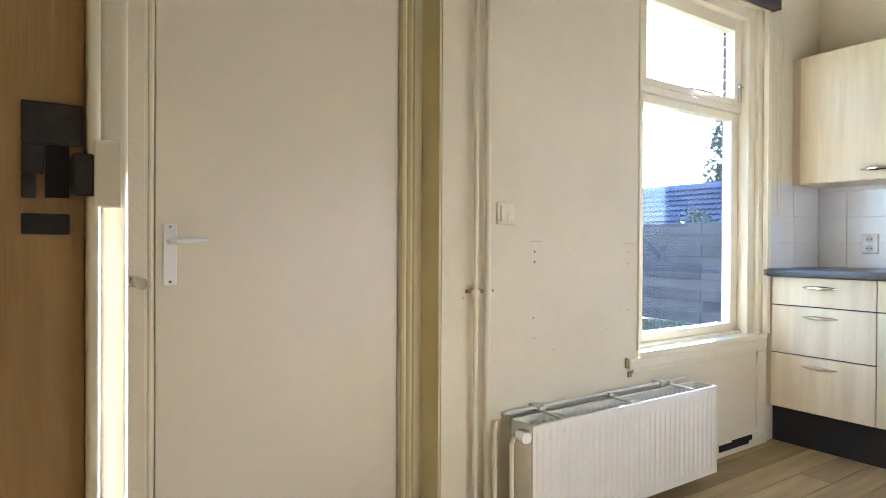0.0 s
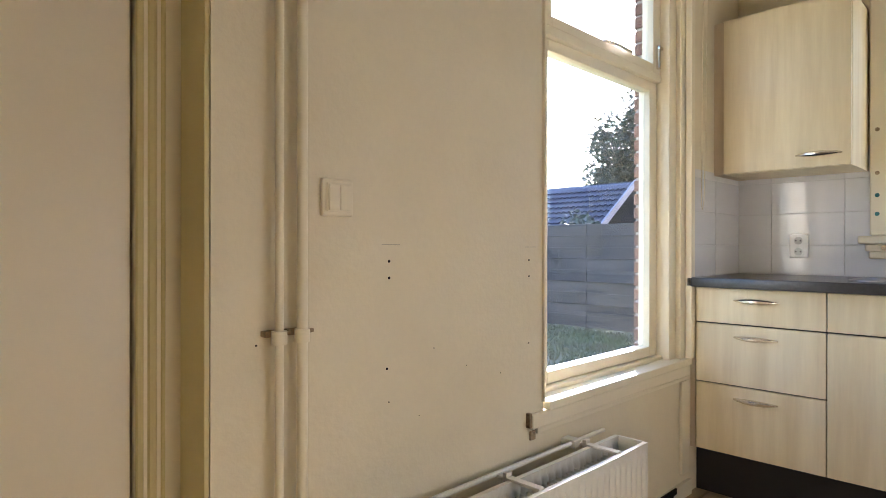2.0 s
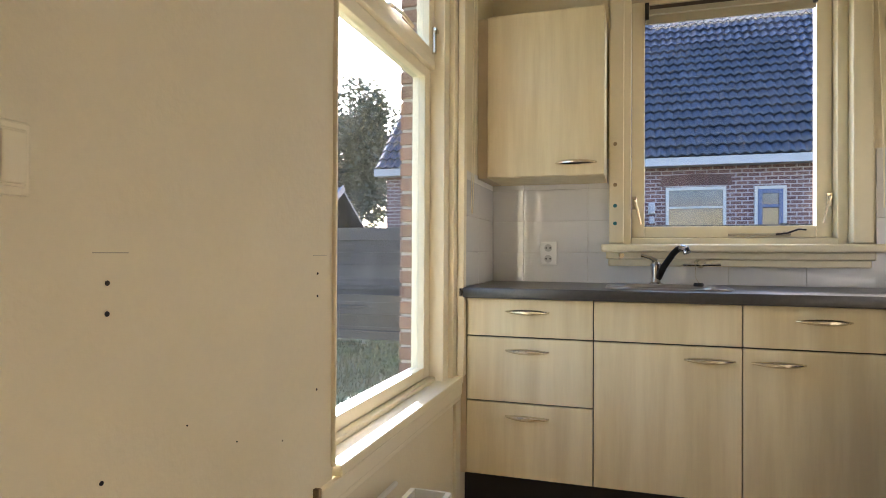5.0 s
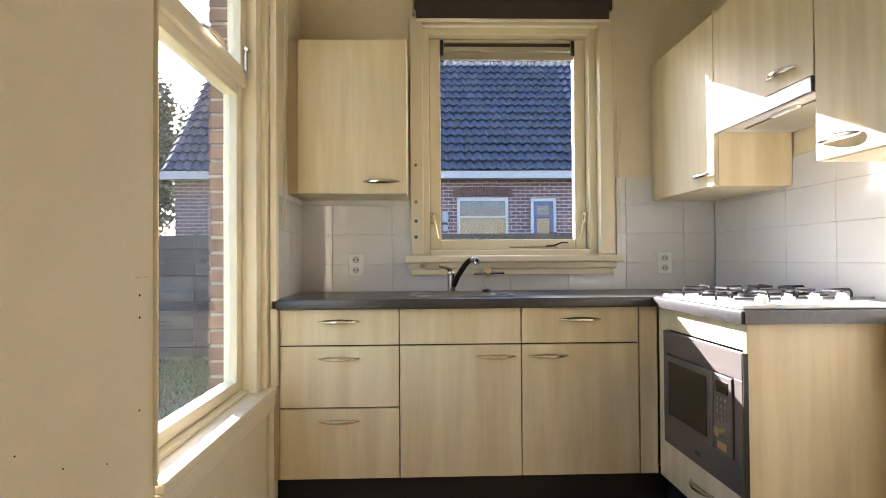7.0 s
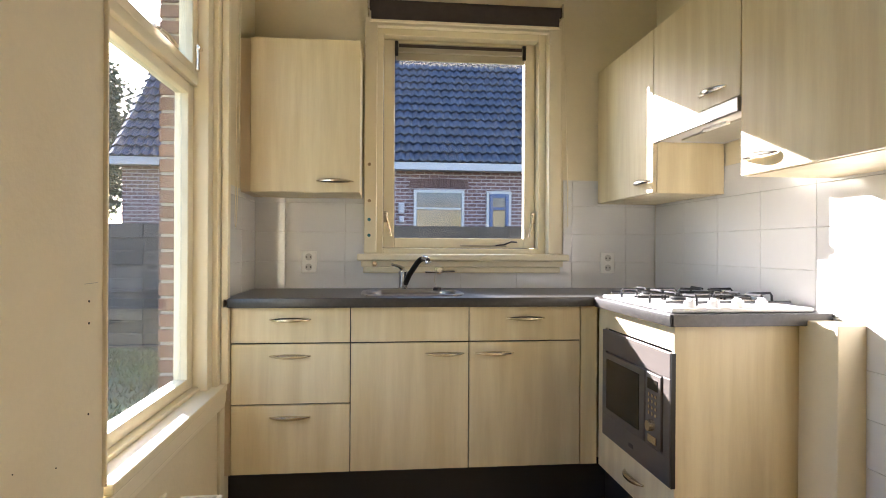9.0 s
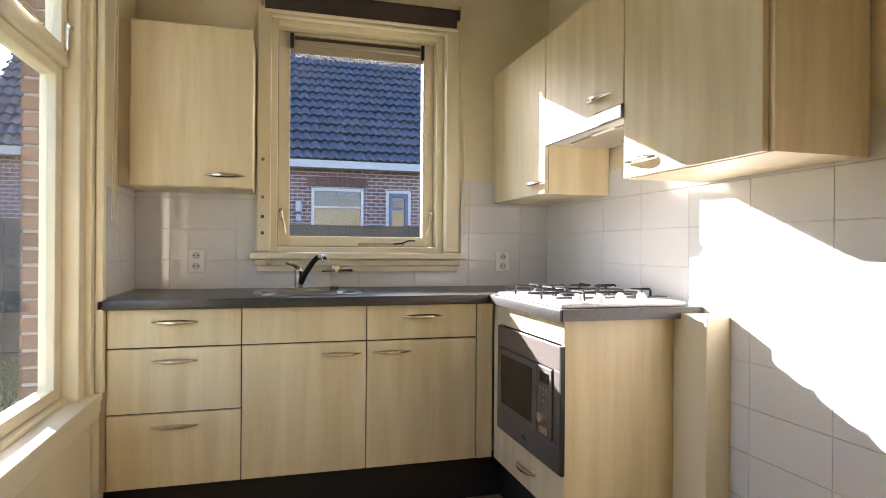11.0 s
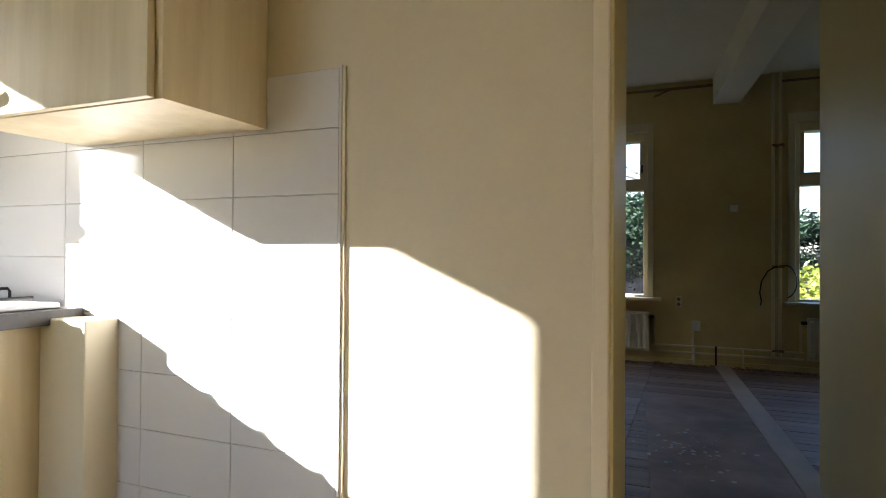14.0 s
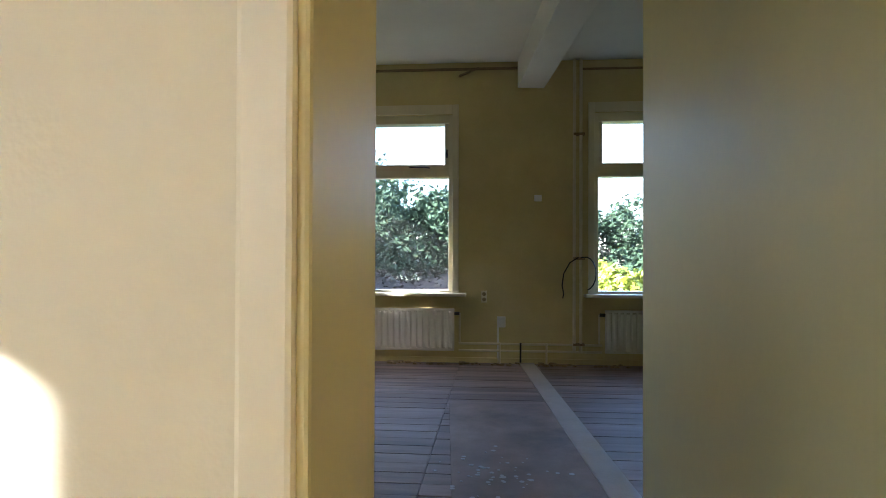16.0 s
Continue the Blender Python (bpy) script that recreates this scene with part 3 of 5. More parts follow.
OY = 0.53                      # front of the oven unit
o = thing("oven_unit", (3.25, 0.27, ZB), "pale maple unit housing a built-in microwave oven", "cabinet", "base units")
part("side_panel", boxes((2.955, 2.975, 0.012, OY - 0.001, 0.0, ZT), bevel=0.001), MAPLE, o)
# same painted-in shade behind the oven unit's fronts
part("body", boxes((2.976, 3.60, 0.012, OY - 0.022, ZB, ZT)), GAP_SHADE, o)
part("top_panel", boxes((2.957, 3.548, OY - 0.018, OY, 0.805, ZT - 0.001), bevel=0.0015), MAPLE, o)
dr = part("drawer", boxes((2.957, 3.548, OY - 0.018, OY, ZB + 0.002, 0.358), bevel=0.0015), MAPLE, o)
bow_handle(dr, (3.25, OY, 0.285), (1, 0, 0), (0, 1, 0))
part("corner_post", boxes((3.551, 3.629, OY - 0.016, OY - 0.002, ZB, ZT), bevel=0.001), MAPLE, o)

mw = thing("microwave_oven", (3.25, 0.50, 0.36), "built-in grey metal microwave oven with black glass door", "microwave")
part("trim_frame", boxes((2.958, 3.545, OY, OY + 0.014, 0.362, 0.455), (2.958, 3.545, OY, OY + 0.014, 0.715, 0.800), (2.958, 3.005, OY, OY + 0.014, 0.455, 0.715), (3.505, 3.545, OY, OY + 0.014, 0.455, 0.715), bevel=0.002), DARKSTEEL, mw, "brushed dark metal surround")
part("recess", boxes((3.004, 3.506, OY - 0.016, OY - 0.004, 0.454, 0.716)), BLACK, mw)
md = part("oven_door", boxes((3.128, 3.500, OY - 0.002, OY + 0.022, 0.460, 0.711), bevel=0.003), DARKSTEEL, mw, "dark metal door frame")
part("door_glass", boxes((3.168, 3.475, OY + 0.0222, OY + 0.0245, 0.486, 0.688), bevel=0.001), BLACKGLASS, md, "black glass")
cp = part("control_panel", boxes((3.010, 3.124, OY - 0.002, OY + 0.020, 0.460, 0.711), bevel=0.003), DARKSTEEL, mw)
part("display", boxes((3.030, 3.104, OY + 0.0202, OY + 0.022, 0.655, 0.692)), BLACKGLASS, cp)
for r in range(4):
    for c in range(3):
        part("button", disc(bmesh.new(), (3.042 + 0.025 * c, OY + 0.0198, 0.636 - 0.021 * r), (0, 1, 0), 0.0062, 0.003, 12), NICKEL, cp)
part("knob", disc(bmesh.new(), (3.067, OY + 0.0198, 0.535), (0, 1, 0), 0.021, 0.020, 24, 0.018), NICKEL, cp, "turning knob", True)
part("door_button", boxes((3.036, 3.098, OY + 0.0195, OY + 0.024, 0.472, 0.500), bevel=0.002), NICKEL, cp)
part("badge", boxes((3.235, 3.275, OY + 0.0142, OY + 0.0155, 0.395, 0.410), bevel=0.0005), BLACK, mw, "small dark badge")
part("side_strip", boxes((2.950, 2.9545, OY - 0.002, OY + 0.013, 0.362, 0.800)), BLACK, mw)

# worktop in one length with a cut-out for the sink
SX0, SX1, SY0, SY1 = 3.70, 4.02, 1.12, 1.545
wt = thing("worktop", (3.9, 1.2, 0.89), "dark grey laminate worktop running round the corner", "worktop")
bm = boxes((3.600, SX0, 0.556, 2.108, 0.890, 0.929), (SX1, X1 - 0.010, 0.556, 2.108, 0.890, 0.929), (SX0, SX1, SY1, 2.108, 0.890, 0.929), (SX0, SX1, 0.556, SY0, 0.890, 0.929), (2.915, X1 - 0.010, 0.010, 0.556, 0.890, 0.929))
part("top", bm, TOP, wt)
bm = bmesh.new()
box(bm, 3.590, 3.5995, 0.560, 2.108, 0.8895, 0.9292, 0.004)
part("front_edge", bm, TOP, wt, "", True)
bm = bmesh.new()
box(bm, 2.915, 3.5895, 0.5565, 0.566, 0.8895, 0.9292, 0.004)
part("front_edge", bm, TOP, wt, "", True)
part("end_band", boxes((2.912, 2.9148, 0.012, 0.556, 0.891, 0.928)), TOP, wt)
part("joint_strip", boxes((3.585, 3.597, 0.02, 0.55, 0.929, 0.9315)), STEEL, wt)

sk = thing("sink", (3.86, 1.33, 0.93), "small stainless steel sink bowl set in the worktop", "sink")
def ring(r, w, h, z, n=32):
    return [((SX0 + SX1) / 2 + w * (abs(math.cos(a)) ** 0.45) * math.copysign(1, math.cos(a)), (SY0 + SY1) / 2 + h * (abs(math.sin(a)) ** 0.45) * math.copysign(1, math.sin(a)), z) for a in (2 * math.pi * k / n for k in range(n))]
bm = bmesh.new()
loops = [[bm.verts.new(p) for p in ring(0, w, h, z)] for w, h, z in ((0.180, 0.232, 0.9300), (0.178, 0.230, 0.9345), (0.160, 0.212, 0.9345), (0.150, 0.202, 0.925), (0.142, 0.194, 0.80), (0.115, 0.165, 0.765), (0.02, 0.02, 0.760))]
for a, b in zip(loops, loops[1:]):
    for q in range(32):
        bm.faces.new((a[q], a[(q + 1) % 32], b[(q + 1) % 32], b[q]))
bm.faces.new(loops[-1])
part("bowl", bm, STEEL, sk, "", True)
part("drain", disc(bmesh.new(), (3.86, 1.33, 0.761), (0, 0, 1), 0.03, 0.004), CHROME, sk)
tp = thing("mixer_tap", (4.06, 1.365, 0.93), "chrome single-lever kitchen mixer tap", "tap")
part("body", tube(bmesh.new(), [(4.06, 1.365, 0.929), (4.06, 1.365, 0.938), (4.06, 1.365, 0.942), (4.06, 1.365, 1.00), (4.06, 1.365, 1.02), (4.06, 1.365, 1.03)], [0.028, 0.028, 0.021, 0.021, 0.023, 0.014], 18), CHROME, tp, "", True)
part("spout", tube(bmesh.new(), [(4.05, 1.355, 0.961), (4.02, 1.335, 1.009), (3.98, 1.30, 1.066), (3.965, 1.285, 1.082), (3.945, 1.268, 1.087), (3.932, 1.255, 1.079), (3.930, 1.252, 1.069)], [0.014, 0.0135, 0.013, 0.013, 0.013, 0.0135, 0.0135], 14), BLACKTAP, tp, "swung black spout", True)
part("nozzle", tube(bmesh.new(), [(3.952, 1.274, 1.087), (3.935, 1.257, 1.083), (3.930, 1.252, 1.066)], [0.0145, 0.0145, 0.0145], 14), CHROME, tp, "chrome nozzle", True)
part("lever", tube(bmesh.new(), [(4.06, 1.365, 1.03), (4.055, 1.385, 1.045), (4.045, 1.425, 1.057)], [0.013, 0.008, 0.006], 10), CHROME, tp, "", True)
pl = thing("sink_plug", (4.02, 1.20, 0.94), "black rubber sink plug on a bead chain", "plug")
part("stopper", disc(bmesh.new(), (4.02, 1.20, 0.930), (0, 0, 1), 0.022, 0.014, 18, 0.018), BLACK, pl)
part("chain", tube(bmesh.new(), [(4.02, 1.20, 0.944), (4.06, 1.21, 0.97), (4.13, 1.20, 1.015)], 0.0015, 6), CHROME, pl)
vl = thing("wall_valve", (4.16, 1.17, 1.02), "small chrome tap fitting on the wall under the sill", "tap")
part("rose", disc(bmesh.new(), (4.165, 1.18, 1.025), (-1, 0, 0), 0.022, 0.018, 18), CHROME, vl, "", True)
part("bar", tube(bmesh.new(), [(4.14, 1.25, 1.015), (4.14, 1.10, 1.018)], [0.006, 0.005], 8), CHROME, vl, "", True)
part("nut", disc(bmesh.new(), (4.15, 1.18, 1.025), (-1, 0, 0), 0.013, 0.03, 6), CHROME, vl)
vd = thing("water_valve_cap", (4.165, 1.50, 1.08), "tiny round valve cap on the apron", "fitting")
part("cap", disc(bmesh.new(), (4.150, 1.505, 1.055), (-1, 0, 0), 0.012, 0.012, 12), NICKEL, vd)

hb = thing("gas_hob", (3.24, 0.28, 0.93), "white enamel four-burner gas hob with black pan supports", "hob")
part("plate", boxes((2.955, 3.555, 0.045, 0.540, 0.930, 0.944), bevel=0.005), ENAMEL, hb)
BURN = ((3.17, 0.40, 0.045), (3.17, 0.16, 0.035), (3.42, 0.40, 0.035), (3.42, 0.16, 0.05))
for bx, by, br in BURN:
    bn = part("burner", disc(bmesh.new(), (bx, by, 0.944), (0, 0, 1), br, 0.012, 24), STEEL, hb, "", True)
    part("burner_cap", disc(bmesh.new(), (bx, by, 0.956), (0, 0, 1), br * 0.8, 0.008, 24), BLACK, bn, "black burner cap", True)
for cx in (3.17, 3.42):
    bm = bmesh.new()
    for bx, by in ((cx, 0.40), (cx, 0.16)):
        for dx, dy in ((1, 0), (-1, 0), (0, 1), (0, -1)):
            tube(bm, [(bx + 0.022 * dx, by + 0.022 * dy, 0.975), (bx + 0.108 * dx, by + 0.108 * dy, 0.977), (bx + 0.114 * dx, by + 0.114 * dy, 0.968), (bx + 0.114 * dx, by + 0.114 * dy, 0.944)], 0.0045, 6)
    for dx in (-0.114, 0.114):
        tube(bm, [(cx + dx, 0.055, 0.955), (cx + dx, 0.510, 0.955)], 0.004, 6)
    part("pan_support", bm, BLACK, hb, "black wire pan support", True)
for y in (0.455, 0.37, 0.285, 0.20):
    kn = part("knob", disc(bmesh.new(), (3.000, y, 0.944), (0, 0, 1), 0.021, 0.022, 20, 0.018), ENAMEL, hb, "white knob", True)
    part("grip", boxes((2.983, 3.017, y - 0.004, y + 0.004, 0.965, 0.974), bevel=0.002), ENAMEL, kn)

# wall units
def wall_unit(label, x0, x1, y0, y1, z0, z1, doors, face):
    u = thing("wall_cabinet", ((x0 + x1) / 2, (y0 + y1) / 2, z0), label, "cabinet", "wall units")
    if face == "x":
        part("body", boxes((x0 + 0.020, x1, y0, y1, z0, z1), bevel=0.001), MAPLE, u)
        for a, b, hy in doors:
            d = part("door", boxes((x0, x0 + 0.018, a + 0.0015, b - 0.0015, z0 + 0.002, z1), bevel=0.0015), MAPLE, u)
            bow_handle(d, (x0, hy, z0 + 0.052), (0, 1, 0), (-1, 0, 0))
    else:
        part("body", boxes((x0, x1, y0, y1 - 0.020, z0, z1), bevel=0.001), MAPLE, u)
        for a, b, hx in doors:
            d = part("door", boxes((a + 0.0015, b - 0.0015, y1 - 0.018, y1, z0 + 0.002, z1), bevel=0.0015), MAPLE, u)
            bow_handle(d, (hx, y1, z0 + 0.052), (1, 0, 0), (0, 1, 0))
    return u

wc = wall_unit("pale maple wall cabinet with one door beside the sink window", 3.875, X1 - 0.008, 1.572, 2.062, 1.387, 2.083, ((1.572, 2.062, 1.685),), "x")
part("filler", boxes((3.890, X1 - 0.01, 2.064, 2.108, 1.387, 2.083)), MAPLE_EDGE, wc)
WY = 0.328
wall_unit("pale maple corner wall cabinet with one door", 3.540, X1 - 0.008, 0.010, 0.330, 1.375, 2.07, ((3.540, 4.185, 3.625),), "y")
wall_unit("short pale maple wall cabinet above the cooker hood", 2.924, 3.538, 0.010, 0.329, 1.632, 2.07, ((2.924, 3.538, 3.08),), "y")
wall_unit("wide pale maple wall cabinet at the end of the row", 2.300, 2.922, 0.010, WY, 1.371, 2.07, ((2.316, 2.922, 2.82),), "y")
hd = thing("cooker_hood", (3.26, 0.15, 1.58), "slim steel slide-out cooker hood under the short cabinet", "cooker hood")
part("front_strip", boxes((2.926, 3.536, 0.318, 0.338, 1.582, 1.630), bevel=0.003), STEEL, hd, "brushed steel front strip")
part("casing", boxes((2.928, 3.534, 0.012, 0.317, 1.590, 1.630)), ENAMEL, hd)
part("filter", boxes((3.02, 3.45, 0.06, 0.25, 1.582, 1.589), bevel=0.001), GRILLE, hd, "grey mesh grease filter")
part("lamp_cover", boxes((3.10, 3.25, 0.254, 0.272, 1.580, 1.589), bevel=0.001), WHITE, hd)

bx = structure("pipe_box", boxes((2.782, 2.953, 0.0, 0.102, 0.0, 0.908), bevel=0.004), PAINT, "cream boxed-in pipe beside the oven unit", "pipe box")

# ---- fittings on the walls ----
def socket(x, y, z):
    s = thing("double_socket", (x, y, z), "white double wall socket on the tiles", "socket", "tile sockets")
    p = part("plate", boxes((x - 0.012, x, y - 0.039, y + 0.039, z - 0.055, z + 0.055), bevel=0.004), WHITE, s)
    for dz in (-0.0255, 0.0255):
        bm = bmesh.new()
        tube(bm, [(x - 0.0125, y, z + dz), (x - 0.017, y, z + dz), (x - 0.0172, y, z + dz), (x - 0.013, y, z + dz)], [0.0225, 0.0225, 0.0195, 0.0185], 24)
        cup_ = part("outlet", bm, WHITE, p, "", True)
        # slightly raised grey disc painted as the shade inside the outlet's hollow
        part("socket_well", disc(bmesh.new(), (x - 0.0128, y, z + dz), (-1, 0, 0), 0.0178, 0.0050, 20), WELL_SHADE, p)
        for dy in (-0.0095, 0.0095):
            part("pin_hole", disc(bmesh.new(), (x - 0.0134, y + dy, z + dz), (-1, 0, 0), 0.0036, 0.0052, 8), HOLE, p)
    return s
socket(X1 - 0.0085, 1.836, 1.063)
socket(X1 - 0.0085, 0.275, 1.062)

sw = thing("light_switch", (1.80, 2.11, 1.14), "cream double rocker light switch on the wall", "switch")
pt = part("plate", boxes((1.764, 1.844, 2.098, 2.111, 1.119, 1.199), bevel=0.004), PAINT, sw)
part("inner_frame", boxes((1.773, 1.835, 2.094, 2.099, 1.128, 1.190), bevel=0.002), PAINT, pt)
for a, b in ((1.776, 1.8035), (1.8045, 1.832)):
    part("rocker", boxes((a, b, 2.090, 2.095, 1.131, 1.187), bevel=0.002), PAINT, pt)

pp = thing("heating_pipes", (1.67, 2.08, 0.0), "two cream painted heating pipes with clips on the wall", "pipe")
for x in (1.655, 1.706):
    part("pipe", tube(bmesh.new(), [(x, 2.083, 0.0), (x, 2.083, CEILING)], 0.0085 if x < 1.66 else 0.011, 12), PAINT, pp, "", True)
    cl = part("clip", tube(bmesh.new(), [(x, 2.083, 0.862), (x, 2.083, 0.888)], 0.0155, 14), PAINT, pp, "paint-crusted pipe clip", True)
    part("clip_arm", boxes((x - 0.026, x + 0.004, 2.090, 2.111, 0.876, 0.888), (x + 0.010, x + 0.022, 2.073, 2.079, 0.880, 0.888), bevel=0.002), RUST, cl)

def pressed_panel(x0, x1, y0, y1, z0, z1, ribs, depth):
    """A closed steel panel whose face is pressed into upright ribs; depth < 0: the face at y0 is pressed."""
    bm = bmesh.new()
    face, back = (y0, y1) if depth < 0 else (y1, y0)
    step = (x1 - x0 - 0.02) / ribs
    cols = [(x0, 0.0)]
    for i in range(ribs):
        xa = x0 + 0.01 + i * step
        cols += [(xa + step * f, d) for f, d in ((0.12, 0.0), (0.26, 1.0), (0.74, 1.0), (0.88, 0.0))]
    cols.append((x1, 0.0))
    levels = ((z0, 0.0), (z0 + 0.022, 0.0), (z0 + 0.034, 1.0), (z1 - 0.034, 1.0), (z1 - 0.022, 0.0), (z1, 0.0))
    grid = [[bm.verts.new((x, face + depth * d * e, z)) for x, d in cols] for z, e in levels]
    for lo, hi in zip(grid, grid[1:]):
        for q in range(len(cols) - 1):
            bm.faces.new((lo[q], lo[q + 1], hi[q + 1], hi[q]))
    c = [bm.verts.new((x, back, z)) for x, z in ((x0, z0), (x1, z0), (x1, z1), (x0, z1))]
    bm.faces.new(c)
    bm.faces.new(grid[0] + [c[1], c[0]])
    bm.faces.new(grid[-1] + [c[2], c[3]])
    bm.faces.new([r[0] for r in grid] + [c[3], c[0]])
    bm.faces.new([r[-1] for r in grid] + [c[2], c[1]])
    return bm


# radiator under the window
rd = thing("radiator", (2.31, 1.98, 0.05), "cream double panel radiator under the garden window", "radiator")
RXA, RXB = 1.775, 2.860
def panel(y0, y1):
    return pressed_panel(RXA, RXB, y0, y1, 0.055, 0.434, 33, -0.006)
part("front_panel", panel(1.918, 1.932), RADPAINT, rd, "", True)
part("back_panel", panel(2.018, 2.032), RADPAINT, rd, "", True)
bm = bmesh.new()
for i in range(44):
    x = lerp(RXA + 0.03, RXB - 0.03, i / 43)
    box(bm, x - 0.001, x + 0.001, 1.934, 2.016, 0.09, 0.395)
part("convector_fins", bm, RADPAINT, rd)
part("side_cover", boxes((RXA - 0.002, RXA + 0.006, 1.93, 2.02, 0.05, 0.435), bevel=0.002), RADPAINT, rd)
part("side_cover", boxes((RXB - 0.006, RXB + 0.002, 1.93, 2.02, 0.05, 0.435), bevel=0.002), RADPAINT, rd)
for x in (1.93, 2.31, 2.70):
    part("top_strap", boxes((x - 0.012, x + 0.012, 1.93, 2.09, 0.432, 0.440), (x - 0.012, x + 0.012, 2.036, 2.05, 0.42, 0.452), bevel=0.002), RADPAINT, rd)
part("wall_rail", tube(bmesh.new(), [(1.77, 2.075, 0.440), (2.86, 2.075, 0.440)], 0.007, 10), RADPAINT, rd, "", True)
for x in (1.95, 2.68):
    part("wall_bracket", boxes((x - 0.02, x + 0.02, 2.06, 2.111, 0.425, 0.450), bevel=0.003), RADPAINT, rd)
vv = part("valve", tube(bmesh.new(), [(1.762, 1.965, 0.40), (1.735, 1.955, 0.40)], 0.013, 12), NICKEL, rd, "", True)
part("valve_knob", tube(bmesh.new(), [(1.742, 1.955, 0.405), (1.738, 1.930, 0.405), (1.735, 1.905, 0.405)], [0.014, 0.021, 0.019], 16), WHITE, vv, "white valve knob", True)
part("feed_pipe", tube(bmesh.new(), [(1.730, 1.96, 0.40), (1.725, 1.97, 0.37), (1.725, 1.97, 0.0)], 0.0085, 10), PAINT, rd, "", True)
part("feed_pipe", tube(bmesh.new(), [(1.705, 2.03, 0.44), (1.700, 2.03, 0.40), (1.700, 2.03, 0.0)], 0.0085, 10), PAINT, rd, "", True)

marks = thing("screw_holes", (1.95, 2.11, 1.0), "drill holes and pencil-thin bracket marks in the wall", "hole")
for x, z, r in ((1.954, 1.020, 0.005), (1.954, 0.981, 0.005), (1.948, 0.769, 0.0045), (1.954, 0.69, 0.0025), (2.491, 1.016, 0.004), (2.491, 0.968, 0.004), (2.490, 0.77, 0.0035), (2.10, 0.80, 0.002), (1.62, 0.86, 0.003), (2.22, 0.74, 0.002), (2.05, 0.64, 0.002), (2.36, 0.70, 0.002)):
    part("hole", disc(bmesh.new(), (x, 2.1108, z), (0, -1, 0), r * 0.7, 0.002, 8), HOLE, marks)
for x0, x1, z in ((1.932, 1.987, 1.058), (2.472, 2.53, 1.054)):
    part("bracket_mark", boxes((x0, x1, 2.1092, 2.112, z, z + 0.0015)), GRILLE, marks)
bb = thing("baseboard", (2.9, 2.10, 0.0), "worn cream skirting board with a broken black gap", "baseboard", kind="structure")
part("board", boxes((1.72, 3.62, 2.094, 2.111, 0.0, 0.065), bevel=0.003), PAINT, bb)
part("gap", boxes((3.165, 3.43, 2.088, 2.096, 0.030, 0.062), (3.28, 3.46, 2.0875, 2.0955, 0.045, 0.070), bevel=0.002), HOLE, bb, "black broken gap")
part("edge_bead", boxes((2.096, 2.1025, 0.0, 0.010, 0.0, 1.50), bevel=0.002), GROUT, structure("tile_edge_trim", boxes((2.089, 2.0958, 0.0, 0.006, 0.0, 1.497)), WALL, "plaster edge beside the tiles", "trim"))


# ---- the large room beyond the doorway ----
def far_window(x0, x1, tag):
    yf = FAR_Y
    w = thing(tag, ((x0 + x1) / 2, yf - 0.1, 0.66), "cream wooden sash window with top light, garden behind", "window", kind="structure")
    part("casing", boxes((x0 - 0.06, x0, yf - 0.002, yf + 0.02, 0.66, 2.45), (x1, x1 + 0.06, yf - 0.002, yf + 0.02, 0.66, 2.45), (x0, x1, yf - 0.002, yf + 0.02, 2.36, 2.45), bevel=0.005), PAINT, w)
    part("window_frame", boxes((x0, x0 + 0.04, yf - 0.18, yf - 0.03, 0.64, 2.36), (x1 - 0.04, x1, yf - 0.18, yf - 0.03, 0.64, 2.36), (x0 + 0.04, x1 - 0.04, yf - 0.18, yf - 0.03, 2.28, 2.36), (x0 + 0.04, x1 - 0.04, yf - 0.18, yf - 0.03, 0.64, 0.68), (x0 + 0.04, x1 - 0.04, yf - 0.17, yf - 0.04, 1.762, 1.888), bevel=0.004), PAINT, w)
    for z0, z1 in ((0.68, 1.762), (1.888, 2.28)):
        g = part("pane", boxes((x0 + 0.037, x1 - 0.037, yf - 0.11, yf - 0.104, z0 - 0.003, z1 + 0.003)), CLEAR, w)
        g.visible_shadow = False
    for xx in (x0 + 0.04, x1 - 0.08):
        part("top_light_stile", boxes((xx, xx + 0.04, yf - 0.10, yf - 0.05, 1.888, 2.28), bevel=0.003), PAINT, w)
    part("window_sill", boxes((x0 - 0.135, x1 + 0.10, yf - 0.03, yf + 0.13, 0.630, 0.660), bevel=0.006), PAINT, w)
    part("catch", boxes((x0 + 0.05, x0 + 0.065, yf - 0.05, yf - 0.03, 1.95, 2.03), bevel=0.002), BLACK, w)
    part("stay", tube(bmesh.new(), [((x0 + x1) / 2 - 0.1, yf - 0.035, 1.862), ((x0 + x1) / 2 - 0.25, yf - 0.01, 1.86), ((x0 + x1) / 2 - 0.3, yf, 1.85)], 0.007, 6), BLACK, w)


for n_, (a, b) in enumerate(WINS):
    far_window(a, b, "window_%d" % (3 + n_))


